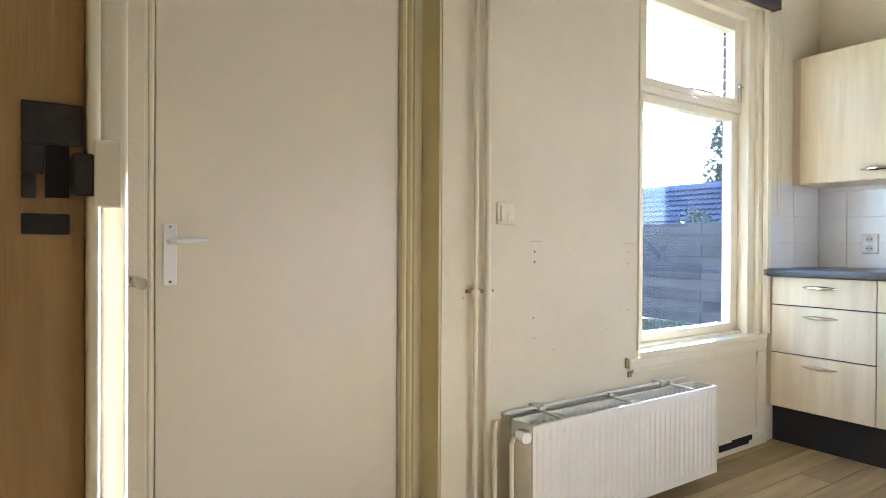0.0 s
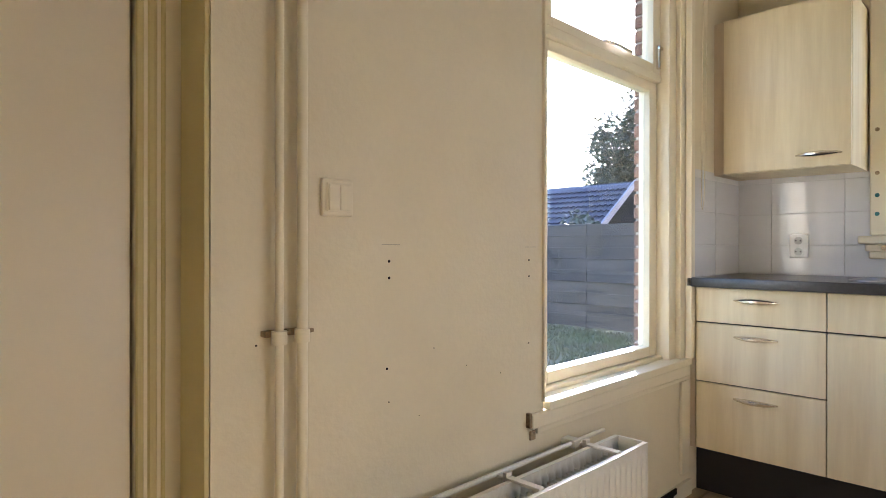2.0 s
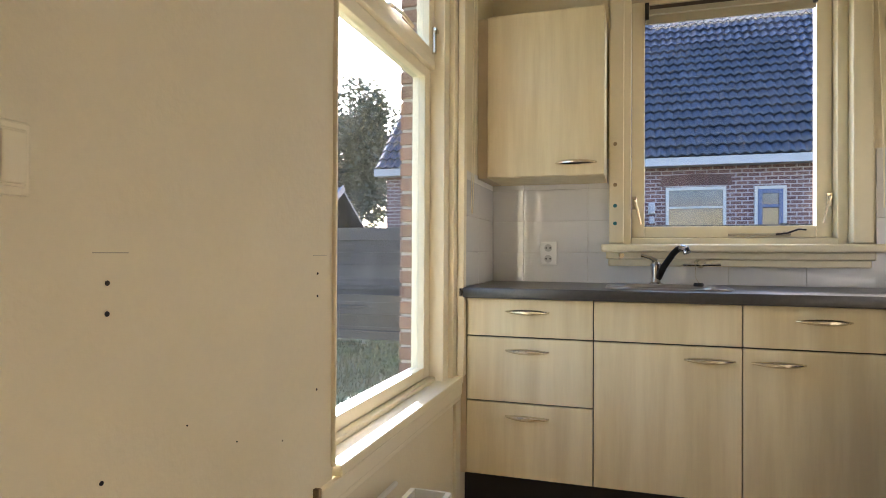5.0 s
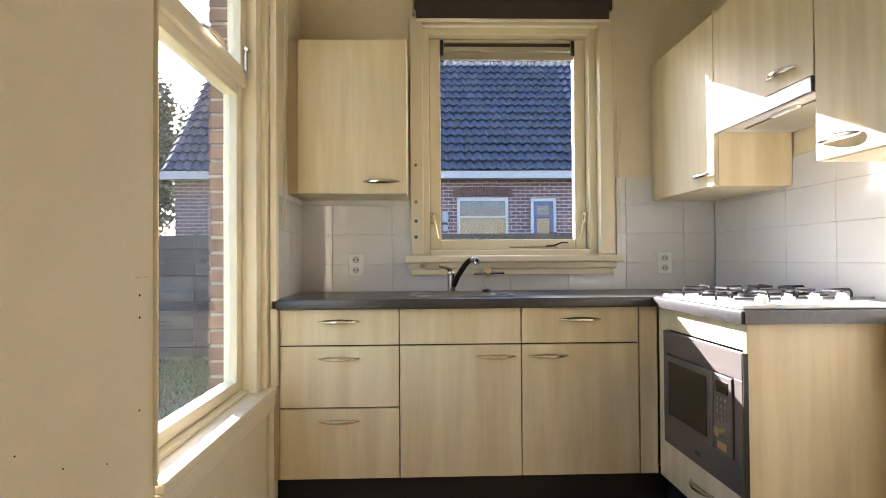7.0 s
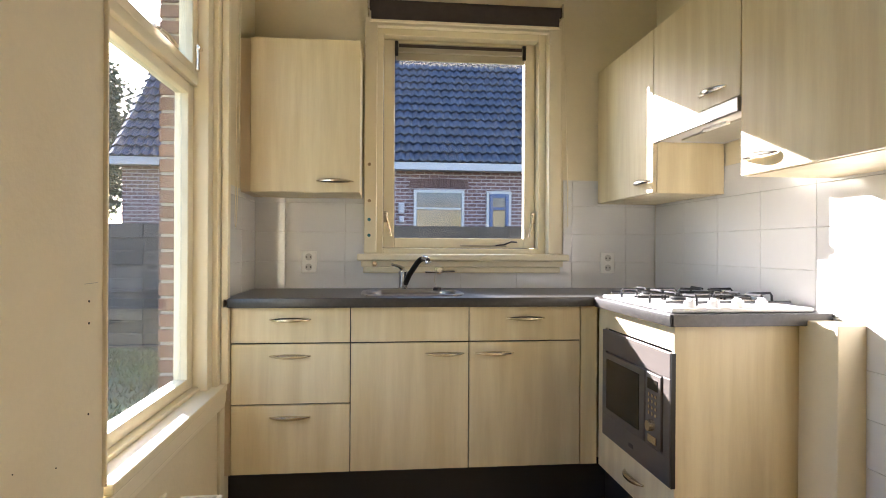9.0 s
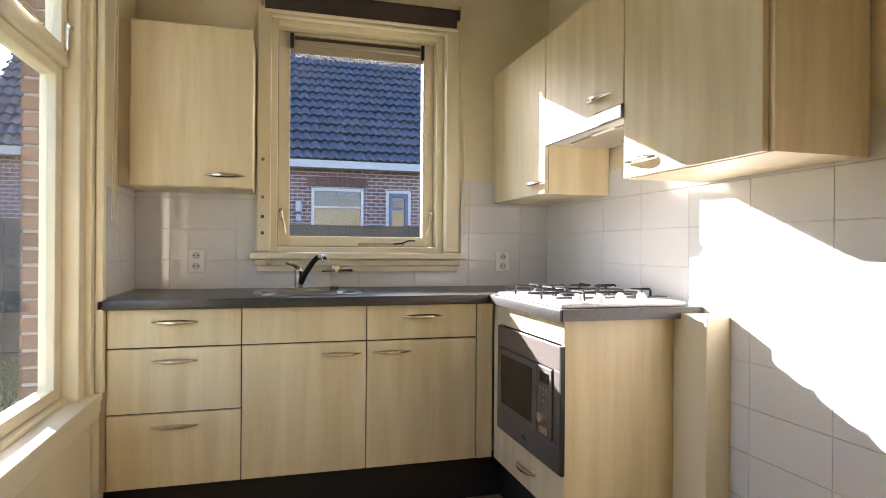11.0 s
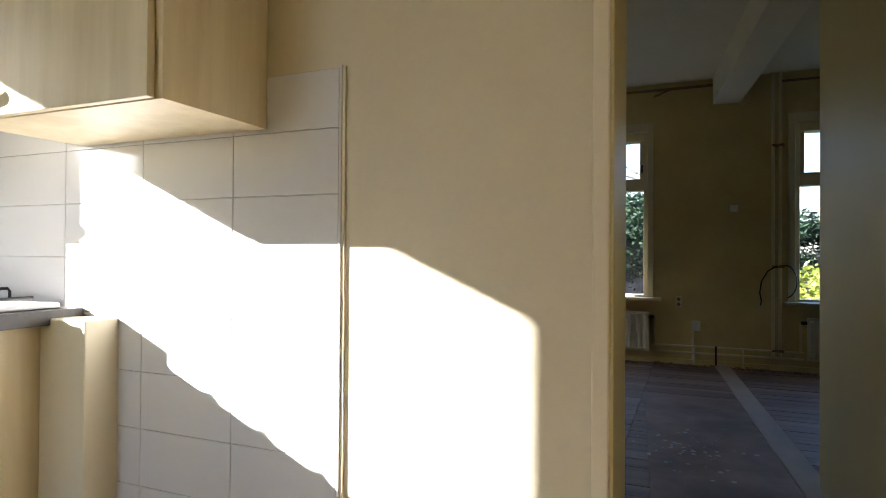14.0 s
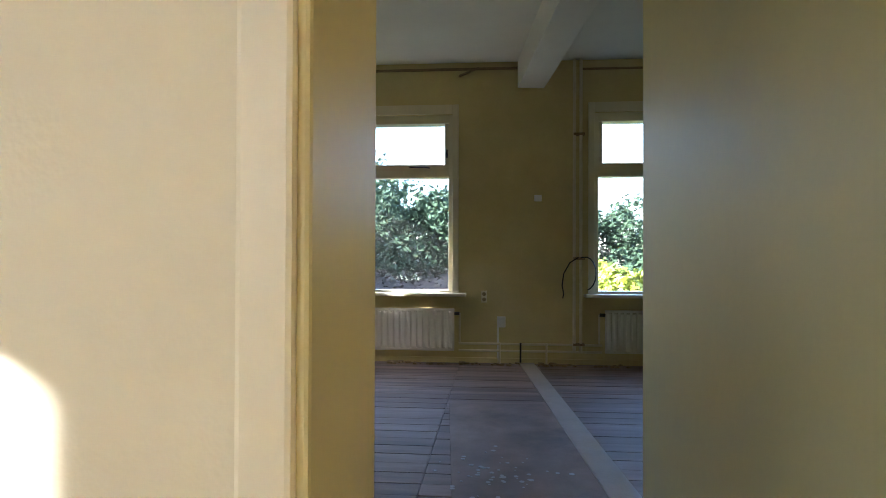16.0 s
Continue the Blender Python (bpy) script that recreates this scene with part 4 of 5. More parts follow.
def far_radiator(x0, x1):
    r = thing("radiator", ((x0 + x1) / 2, FAR_Y + 0.08, 0.1), "cream ribbed panel radiator under a far window", "radiator", "far radiators")
    bm = pressed_panel(x0, x1, FAR_Y + 0.06, FAR_Y + 0.085, 0.12, 0.515, int((x1 - x0) / 0.055), 0.014)
    part("panel", bm, RADPAINT, r, "", True)
    xe = x0 if x0 > 1 else x1
    s = -1 if x0 > 1 else 1
    part("valve", tube(bmesh.new(), [(xe, FAR_Y + 0.07, 0.47), (xe + 0.05 * s, FAR_Y + 0.07, 0.47)], 0.016, 10), BLACK, r)
    part("pipe", tube(bmesh.new(), [(xe + 0.05 * s, FAR_Y + 0.05, 0.47), (xe + 0.05 * s, FAR_Y + 0.05, 0.20)], 0.009, 8), PAINT, r)
    for x in (x0 + 0.15, x1 - 0.15):
        part("bracket", boxes((x - 0.02, x + 0.02, FAR_Y - 0.002, FAR_Y + 0.06, 0.15, 0.46)), RADPAINT, r)


far_radiator(1.79, 2.75)
far_radiator(-0.5, 0.40)
fp = thing("far_pipes", (1.0, FAR_Y + 0.03, 0.0), "painted heating pipes along the wall and up to the ceiling", "pipe")
for z in (0.12, 0.185):
    part("pipe", tube(bmesh.new(), [(1.75, FAR_Y + 0.03, z), (0.42, FAR_Y + 0.03, z)], 0.011, 8), PAINT, fp, "", True)
for x in (0.615, 0.675):
    part("pipe", tube(bmesh.new(), [(x, FAR_Y + 0.03, 0.12), (x, FAR_Y + 0.03, CEILING)], 0.015, 10), PAINT, fp, "", True)
for z in (2.15, 0.99, 0.19):
    part("clip", boxes((0.58, 0.685, FAR_Y - 0.001, FAR_Y + 0.045, z - 0.012, z + 0.012), bevel=0.003), RUST, fp)
for x in (1.17, 1.365, 0.93):
    part("stub", tube(bmesh.new(), [(x, FAR_Y + 0.04, 0.0), (x, FAR_Y + 0.04, 0.20)], 0.009, 8), OLDSTEEL if 1 < x < 1.3 else PAINT, fp)
cb = thing("loose_cable", (0.62, FAR_Y + 0.05, 0.99), "black cable hanging in a loop from a pipe clip", "cable")
pts = [(0.62, FAR_Y + 0.06, 1.0)] + [(0.58 - 0.10 * math.sin(a), FAR_Y + 0.06, 0.85 + 0.155 * math.cos(a)) for a in (0.2 + 0.3 * k for k in range(10))]
part("loop", tube(bmesh.new(), pts, 0.006, 6), CABLE, cb)
part("tail", tube(bmesh.new(), [(0.64, FAR_Y + 0.06, 1.0), (0.72, FAR_Y + 0.06, 0.95), (0.775, FAR_Y + 0.06, 0.85), (0.79, FAR_Y + 0.06, 0.74), (0.775, FAR_Y + 0.06, 0.66), (0.785, FAR_Y + 0.06, 0.62)], 0.006, 6), CABLE, cb)
th = thing("thermostat", (1.01, FAR_Y + 0.01, 1.55), "small cream thermostat box on the wall", "thermostat")
part("case", boxes((0.975, 1.045, FAR_Y - 0.001, FAR_Y + 0.025, 1.525, 1.585), bevel=0.005), WHITE, th)
so = thing("far_socket", (1.51, FAR_Y + 0.01, 0.63), "old cream wall socket", "socket")
part("plate", boxes((1.485, 1.54, FAR_Y - 0.001, FAR_Y + 0.015, 0.57, 0.68), bevel=0.004), PAINT, so)
for z in (0.60, 0.65):
    part("outlet", disc(bmesh.new(), (1.512, FAR_Y + 0.015, z), (0, 1, 0), 0.018, 0.004, 16), RUST, so)
jb = thing("junction_box", (1.35, FAR_Y + 0.02, 0.38), "white junction box with conduit to the floor", "junction box")
part("case", boxes((1.31, 1.39, FAR_Y - 0.001, FAR_Y + 0.04, 0.34, 0.44), bevel=0.006), WHITE, jb)
part("conduit", boxes((1.37, 1.39, FAR_Y - 0.001, FAR_Y + 0.02, 0.0, 0.34), bevel=0.003), WHITE, jb)
pr = structure("picture_rail", boxes((1.19, 4.19, FAR_Y - 0.001, FAR_Y + 0.012, 2.775, 2.80), (-1.9, 0.60, FAR_Y - 0.001, FAR_Y + 0.012, 2.755, 2.775), bevel=0.003), RUST, "dark broken curtain rail along the ceiling", "rail")
lr = thing("loose_rail_end", (1.7, FAR_Y + 0.05, 2.76), "loose end of the curtain rail hanging down", "rail")
bm = box(bmesh.new(), -0.10, 0.10, -0.012, 0.012, -0.008, 0.008, 0.003)
bmesh.ops.transform(bm, matrix=Matrix.Translation((1.66, FAR_Y + 0.024, 2.755)) @ Matrix.Rotation(radians(22), 4, "Y"), verts=bm.verts)
part("strip", bm, RUST, lr)
sk2 = structure("rubble_skirting", boxes((RX0, RX1, FAR_Y, FAR_Y + 0.02, -0.02, 0.05), bevel=0.004), FARWALL, "broken plaster edge where the skirting was", "baseboard")
bm = bmesh.new()
for k_ in range(60):
    x, r = random.uniform(0.2, 2.6), random.uniform(0.008, 0.03)
    box(bm, -r, r, -r * 0.7, r * 0.7, -0.004, r * 0.5, 0.0, 1, pose(x, FAR_Y + random.uniform(0.03, 0.14), 0.004, 0, 0, random.uniform(0, 180)))
tagged(mesh_object("rubble", bm, RUST), "crumbs of plaster and dirt along the wall", "rubble", "", "stuff")


# ---- outside ----
bm = bmesh.new()
bmesh.ops.create_grid(bm, x_segments=40, y_segments=40, size=500)
bmesh.ops.translate(bm, verts=bm.verts, vec=(0, 0, -0.42))
structure("ground", bm, GRASS, "rough winter lawn", "ground")

# fence of horizontal boards
fe = thing("garden_fence", (10.5, 4.0, -0.42), "weathered garden fence of horizontal boards", "fence")
for q in range(14):
    y = -8.0 + 1.85 * q
    part("post", boxes((10.46, 10.56, y, y + 0.09, -0.45, 1.50), bevel=0.008), FENCE, fe)
for q in range(13):
    y = -8.0 + 1.85 * q
    for r in range(9):
        z = -0.36 + 0.205 * r
        tilt = random.uniform(-0.4, 0.4)
        part("board", box(bmesh.new(), -0.011, 0.011, -0.92, 0.92, -0.106, 0.106, 0.004, 1, pose(10.45 + (r % 2) * 0.02, y + 0.97, z + 0.095, tilt, 4, 0)), FENCE, fe)

rng = random.Random(31)
vs, fs = [], []
for _ in range(14000):
    p = Vector((rng.uniform(5.0, 10.4), rng.uniform(2.8, 9.0), -0.425))
    h, a = rng.uniform(0.03, 0.10), rng.uniform(0, math.pi)
    d = Vector((math.cos(a), math.sin(a), 0)) * 0.012
    lean = Vector((rng.gauss(0, 0.03), rng.gauss(0, 0.03), h))
    k0 = len(vs)
    vs += [p - d, p + d, p + lean]
    fs.append((k0, k0 + 1, k0 + 2))
me = bpy.data.meshes.new("grass")
me.from_pydata(vs, [], fs)
me.materials.append(GRASS)
tagged(new("grass", me), "tufts of rough winter grass", "grass", "", "stuff")

# neighbouring house
NX, EAVE, PITCH = 15.0, 3.12, radians(47.1)
NY0, NY1 = -6.888, 7.512
RIDGE_X = NX + 5.0
RIDGE_Z = EAVE + 5.0 * math.tan(PITCH)
house = thing("neighbour_house", (19.0, 0.0, -0.42), "brown brick house with blue-grey pantile roof", "house")
def brick_wall_material():
    m = bpy.data.materials.new("neighbour_brickwork")
    m.use_nodes = True
    nt = m.node_tree
    b = nt.nodes["Principled BSDF"]
    co = nt.nodes.new("ShaderNodeTexCoord")
    sep = nt.nodes.new("ShaderNodeSeparateXYZ")
    cmb = nt.nodes.new("ShaderNodeCombineXYZ")
    add = nt.nodes.new("ShaderNodeMath")
    br = node(nt, "ShaderNodeTexBrick", Color1=(0.085, 0.040, 0.040, 1), Color2=(0.15, 0.075, 0.065, 1), Mortar=(0.33, 0.29, 0.29, 1), Scale=1.0)
    br.inputs["Brick Width"].default_value, br.inputs["Row Height"].default_value, br.inputs["Mortar Size"].default_value = 0.23, 0.085, 0.012
    nt.links.new(co.outputs["Object"], sep.inputs[0])
    nt.links.new(sep.outputs[0], add.inputs[0])
    nt.links.new(sep.outputs[1], add.inputs[1])
    nt.links.new(add.outputs[0], cmb.inputs[0])
    nt.links.new(sep.outputs[2], cmb.inputs[1])
    nt.links.new(cmb.outputs[0], br.inputs["Vector"])
    nt.links.new(br.outputs["Color"], b.inputs["Base Color"])
    b.inputs["Roughness"].default_value = 0.9
    bp = node(nt, "ShaderNodeBump", Strength=0.6, Distance=0.01)
    bp.invert = True
    nt.links.new(br.outputs["Fac"], bp.inputs["Height"])
    nt.links.new(bp.outputs[0], b.inputs["Normal"])
    return m
NBRICK = brick_wall_material()
bm = bmesh.new()
prof = [(NX + 0.35, -0.42), (NX + 0.35, EAVE - 0.1), (RIDGE_X, RIDGE_Z - 0.25), (2 * RIDGE_X - NX - 0.35, EAVE - 0.1), (2 * RIDGE_X - NX - 0.35, -0.42)]
ends = [[bm.verts.new((x, y, z)) for x, z in prof] for y in (NY0 + 0.2, NY1 - 0.2)]
bm.faces.new(ends[0])
bm.faces.new(ends[1])
for q in range(5):
    bm.faces.new((ends[0][q], ends[0][(q + 1) % 5], ends[1][(q + 1) % 5], ends[1][q]))
nw = part("wall", bm, NBRICK, house)
gut = part("gutter", boxes((NX - 0.02, NX + 0.10, NY0, NY1, EAVE - 0.16, EAVE + 0.02), (NX + 0.10, NX + 0.36, NY0, NY1, EAVE - 0.14, EAVE - 0.08), bevel=0.01), GUTTER, house, "white gutter board")
def far_opening(nm, y0, y1, z0, z1, mat, bars):
    w = part(nm, boxes((NX + 0.31, NX + 0.40, y0, y0 + 0.07, z0, z1), (NX + 0.31, NX + 0.40, y1 - 0.07, y1, z0, z1), (NX + 0.31, NX + 0.40, y0 + 0.07, y1 - 0.07, z0, z0 + 0.07), (NX + 0.31, NX + 0.40, y0 + 0.07, y1 - 0.07, z1 - 0.07, z1), *[(NX + 0.32, NX + 0.40, y0 + 0.07, y1 - 0.07, zz, zz + 0.05) for zz in bars], bevel=0.006), mat, house)
    part("pane", boxes((NX + 0.338, NX + 0.345, y0 + 0.06, y1 - 0.06, z0 + 0.06, z1 - 0.06)), OUTGLASS, w)
    return w
for c_, hw, mt in ((0.08, 0.61, OUTWHITE), (4.1, 0.6, OUTWHITE), (-5.0, 0.6, OUTWHITE)):
    far_opening("window", c_ - hw, c_ + hw, 1.35, 2.53, mt, (2.06,))
    n_arch = 16
    for q in range(n_arch):
        yy = c_ - hw - 0.1 + (2 * hw + 0.2) * (q + 0.5) / n_arch
        lean = (q + 0.5 - n_arch / 2) * 1.6
        part("arch_brick", box(bmesh.new(), -0.02, 0.02, -0.042, 0.042, -0.11, 0.11, 0.004, 1, pose(NX + 0.34, yy, 2.66 + 0.04 * (1 - ((q + 0.5 - n_arch / 2) / (n_arch / 2)) ** 2), lean, 0, 0)), ARCHBRICK, nw)
dw_ = far_opening("door", -1.68, -1.07, -0.3, 2.52, OUTWHITE, ())
part("door_leaf", boxes((NX + 0.30, NX + 0.336, -1.61, -1.53, -0.3, 2.45), (NX + 0.30, NX + 0.336, -1.22, -1.14, -0.3, 2.45), (NX + 0.30, NX + 0.336, -1.53, -1.22, 2.36, 2.45), (NX + 0.30, NX + 0.336, -1.53, -1.22, 2.06, 2.13), (NX + 0.30, NX + 0.336, -1.53, -1.22, -0.3, 0.6), bevel=0.005), OUTBLUE, dw_, "blue painted door leaf")
al = part("wall_box", boxes((NX + 0.25, NX + 0.36, 0.91, 1.05, 1.96, 2.2), (NX + 0.27, NX + 0.36, 0.92, 1.04, 1.74, 1.90), bevel=0.02), GUTTER, house, "white boxes on the brick wall")
sid = part("down_pipe", tube(bmesh.new(), [(NX + 0.30, -3.2, EAVE - 0.1), (NX + 0.30, -3.2, -0.4)], 0.04, 10), GUTTER, house, "", True)

# pantiles: a stretch as single tiles, the rest joined
TW, TL = 0.205, 0.335
roof = part("roof", boxes((0, 7.15, NY0, NY1, -0.06, -0.03)), BLIND, house)
roof.data.transform(Matrix.Translation(-origin(house)).inverted())
roof.data.transform(Matrix.Translation((NX, 0, EAVE)) @ Matrix.Rotation(-PITCH, 4, "Y"))
roof.data.transform(Matrix.Translation(-origin(house)))
rb = bmesh.new()
box(rb, 0, 7.15, NY0, NY1, -0.08, -0.05)
bmesh.ops.transform(rb, matrix=Matrix.Translation((2 * RIDGE_X - NX, 0, EAVE)) @ Matrix.Rotation(math.pi + PITCH, 4, "Y") @ Matrix.Scale(-1, 4, (0, 0, 1)), verts=rb.verts)
part("back_roof", rb, ROOFTILE, house)


def tile_verts():
    """Profile across, with a lifted lower end."""
    prof_ = []
    for q in range(7):
        s = q / 6
        prof_.append((s * TW * 1.04, 0.055 * (0.5 - 0.5 * math.cos(2 * math.pi * s)) - (0.006 if s > 0.62 else 0.0)))
    vs, fs = [], []
    for u_, lift in ((0.0, 0.062), (TL * 1.12, 0.0)):
        for y, h in prof_:
            vs.append((u_, y, h + lift))
    for y, h in prof_:
        vs.append((0.0, y, h + 0.062 - 0.05))
    for q in range(6):
        fs.append((q, q + 1, q + 8, q + 7))
        fs.append((q, q + 14, q + 15, q + 1))
    return vs, fs


TV, TF = tile_verts()
tm = bpy.data.meshes.new("roof_tile")
tm.from_pydata(TV, [], TF)
tm.materials.append(ROOFTILE)
for p in tm.polygons:
    p.use_smooth = p.index % 2 == 0
ROOFM = Matrix.Translation((NX, 0, EAVE)) @ Matrix.Rotation(-PITCH, 4, "Y")
rest_v, rest_f = [], []
cols, rows_ = int((NY1 - NY0) / TW), int(7.1 / TL)
made = 0
for r in range(rows_):
    for c in range(cols):
        y = NY0 + c * TW
        m = ROOFM @ Matrix.Translation((r * TL, y, random.uniform(-0.004, 0.004))) @ Matrix.Rotation(radians(random.uniform(-0.8, 0.8)), 4, "X")
        if -2.4 < y < 2.0 and r < 14:
            t = new("roof_tile", tm)
            t.parent = roof
            t.matrix_basis = Matrix.Translation(-origin(house)) @ m
            made += 1
        else:
            base_ = len(rest_v)
            rest_v += [m @ Vector(v) for v in TV]
            rest_f += [tuple(i + base_ for i in f) for f in TF]
rm = bpy.data.meshes.new("more_roof_tiles")
rm.from_pydata([v - origin(house) for v in rest_v], [], rest_f)
rm.materials.append(ROOFTILE)
rt = new("more_roof_tiles", rm)
rt.parent = roof
tagged(rt, kind="stuff")
bm = bmesh.new()
q = NY0
while q < NY1:
    tube(bm, [(RIDGE_X, q, RIDGE_Z + 0.01), (RIDGE_X, q + 0.33, RIDGE_Z + 0.03)], [0.12, 0.14], 10)
    q += 0.30
part("ridge", bm, ROOFTILE, house)

# low outbuilding with a blue roof behind the fence
ob_ = thing("outbuilding", (20.0, 14.5, -0.42), "low outbuilding with a blue-grey tiled roof", "outbuilding")
OX0, OX1, OY0, OY1, OZ0, OZ1 = 17.3, 20.0, 10.9, 24.0, 1.45, 3.35
part("wall", boxes((17.6, 22.4, 11.1, 23.8, -0.42, 1.5)), NBRICK, ob_)
bm = bmesh.new()
sl = math.hypot(OX1 - OX0, OZ1 - OZ0)
OM = Matrix.Translation((OX0, 0, OZ0)) @ Matrix.Rotation(-math.atan2(OZ1 - OZ0, OX1 - OX0), 4, "Y")
vs, fs = [], []
for r in range(int(sl / TL)):
    for c in range(int((OY1 - OY0) / TW)):
        m = OM @ Matrix.Translation((r * TL, OY0 + c * TW, 0))
        base_ = len(vs)
        vs += [m @ Vector(v) - origin(ob_) for v in TV]
        fs += [tuple(i + base_ for i in f) for f in TF]
me = bpy.data.meshes.new("roof_tiles")
me.from_pydata(vs, [], fs)
me.materials.append(ROOFTILE)
r2 = new("roof_tiles", me)
r2.parent = ob_
tagged(r2, kind="stuff")
box(bm, 0, sl, OY0, OY1, -0.1, -0.02)
bmesh.ops.transform(bm, matrix=OM, verts=bm.verts)
part("roof", bm, ROOFTILE, ob_)
bm = box(bmesh.new(), 0, sl, OY0, OY1, 0.02, 0.1)
bmesh.ops.transform(bm, matrix=Matrix.Translation((2 * OX1 - OX0, 0, OZ0)) @ Matrix.Rotation(math.pi + math.atan2(OZ1 - OZ0, OX1 - OX0), 4, "Y"), verts=bm.verts)
part("back_roof", bm, ROOFTILE, ob_)
bm = box(bmesh.new(), 0, sl, OY0 - 0.06, OY0, -0.16, 0.05)
bmesh.ops.transform(bm, matrix=OM, verts=bm.verts)
part("verge_board", bm, GUTTER, ob_)


def foliage(rng, centre, radii, count, size, lumps=14):
    """Leaves in uneven lumps round a crown, with gaps."""
    c = Vector(centre)
    heads = []
    for _ in range(lumps):
        d = Vector((rng.gauss(0, 1), rng.gauss(0, 1), rng.gauss(0, 1))).normalized() * rng.uniform(0.35, 0.95)
        heads.append((Vector((d.x * radii[0], d.y * radii[1], d.z * radii[2])), rng.uniform(0.22, 0.42)))
    vs, fs = [], []
    for _ in range(count):
        h, s = rng.choice(heads)
        o = Vector((rng.gauss(0, 1), rng.gauss(0, 1), rng.gauss(0, 1))).normalized() * rng.uniform(0.3, 1.0) ** 0.6 * s
        p = c + h + Vector((o.x * radii[0], o.y * radii[1], o.z * radii[2]))
        a = Vector((rng.gauss(0, 1), rng.gauss(0, 1), rng.gauss(0, 0.6))).normalized()
        b = a.cross(Vector((rng.gauss(0, 1), rng.gauss(0, 1), rng.gauss(0, 1)))).normalized()
        L = size * rng.uniform(0.6, 1.3)
        k0 = len(vs)
        vs += [p - a * L, p + b * L * 0.45, p + a * L, p - b * L * 0.45]
        fs.append((k0, k0 + 1, k0 + 2, k0 + 3))
    return vs, fs, [c + h for h, _ in heads]


def tree(name, label, at, height, radii, centre_z, count, size, leaf, seed, trunk=0.16, lumps=14, category="tree"):
    rng = random.Random(seed)
    t = thing(name, at, label, category)
    p0 = Vector(at)
    c = p0 + Vector((0, 0, centre_z))
    vs, fs, heads = foliage(rng, c, radii, count, size, lumps)
    me = bpy.data.meshes.new("crown")
    me.from_pydata([v - p0 for v in vs], [], fs)
    me.materials.append(leaf)
    cr = new("crown", me)
    cr.parent = t
    bm = bmesh.new()
    tube(bm, [p0 - Vector((0, 0, 0.1)), p0 + Vector((rng.uniform(-0.1, 0.1), rng.uniform(-0.1, 0.1), centre_z * 0.6)), c + Vector((0, 0, radii[2] * 0.7))], [trunk, trunk * 0.75, trunk * 0.25], 9)
    for h in heads:
        st_ = p0 + Vector((0, 0, lerp(centre_z * 0.4, centre_z, rng.random())))
        tube(bm, [st_, (st_ + h) / 2 + Vector((0, 0, -0.05 * radii[2])), h], [trunk * 0.35, trunk * 0.22, trunk * 0.06], 6)
    part("trunk", bm, BARK, t, "", True)
    return t


tree("tree", "tall evergreen tree behind the outbuilding", (25.0, 13.1, -0.42), 9, (2.2, 2.6, 3.7), 5.75, 20000, 0.13, LEAFGREY, 3, 0.2, 44)
tree("hedge_shrub", "dark shrub beside the fence", (12.6, 8.6, -0.42), 3, (0.9, 1.1, 1.2), 1.3, 4000, 0.07, LEAFGREY, 5, 0.07, 14, "shrub")

# front garden beyond the large room
for k_, (x, y, rx, rz, cz, leaf, lab, cnt) in enumerate((
    (3.1, -13.5, 1.9, 1.5, 1.6, LEAF, "dense dark holly bush in the front garden", 11000),
    (0.6, -15.5, 1.8, 1.1, 1.1, LEAF, "dark evergreen bush in the front garden", 9000),
    (-1.5, -15.0, 1.7, 1.3, 1.3, LEAF, "dark evergreen bush by the front window", 9000),
    (-0.55, -9.5, 0.7, 0.75, 0.65, LEAFPALE, "yellow-green laurel shrub near the window", 3500),
    (-1.5, -10.4, 0.8, 0.9, 0.8, LEAF, "dark laurel shrub near the window", 3500),
    (6.0, -16.0, 2.2, 2.4, 2.0, LEAFGREY, "grey-green bush at the garden edge", 8000),
    (-5.0, -16.0, 2.2, 2.2, 1.8, LEAFGREY, "grey-green bush at the garden edge", 8000))):
    tree("garden_bush", lab, (x, y, -0.42), 3, (rx, rx, rz), cz + (0.2 if y < -12 else 0.0), cnt * 2, 0.068, leaf, 20 + k_, 0.08, 34, "bush")


def bare_tree(at, height, lean, seed, r):
    rng = random.Random(seed)
    t = thing("bare_tree", at, "bare winter tree with a pale trunk", "tree")
    p0 = Vector(at)
    bm = bmesh.new()
    top = p0 + Vector((lean, 0, height))
    tube(bm, [p0, p0 + Vector((lean * 0.4, 0.05, height * 0.5)), top], [r, r * 0.8, r * 0.3], 10)
    part("trunk", bm, BARK, t, "", True)
    bm = bmesh.new()
    for _ in range(34):
        s = rng.uniform(0.35, 1.0)
        a = p0.lerp(top, s)
        d = Vector((rng.gauss(0, 1), rng.gauss(0, 0.6), rng.uniform(0.3, 1.4))).normalized() * rng.uniform(0.7, 2.2)
        mid = a + d * 0.5 + Vector((rng.gauss(0, 0.12), 0, 0.1))
        tube(bm, [a, mid, a + d], [0.035, 0.02, 0.006], 5)
        for _ in range(3):
            e = mid + Vector((rng.gauss(0, 0.4), rng.gauss(0, 0.3), rng.uniform(0.1, 0.7)))
            tube(bm, [mid, e], [0.014, 0.004], 4)
    part("branches", bm, BARK, t)


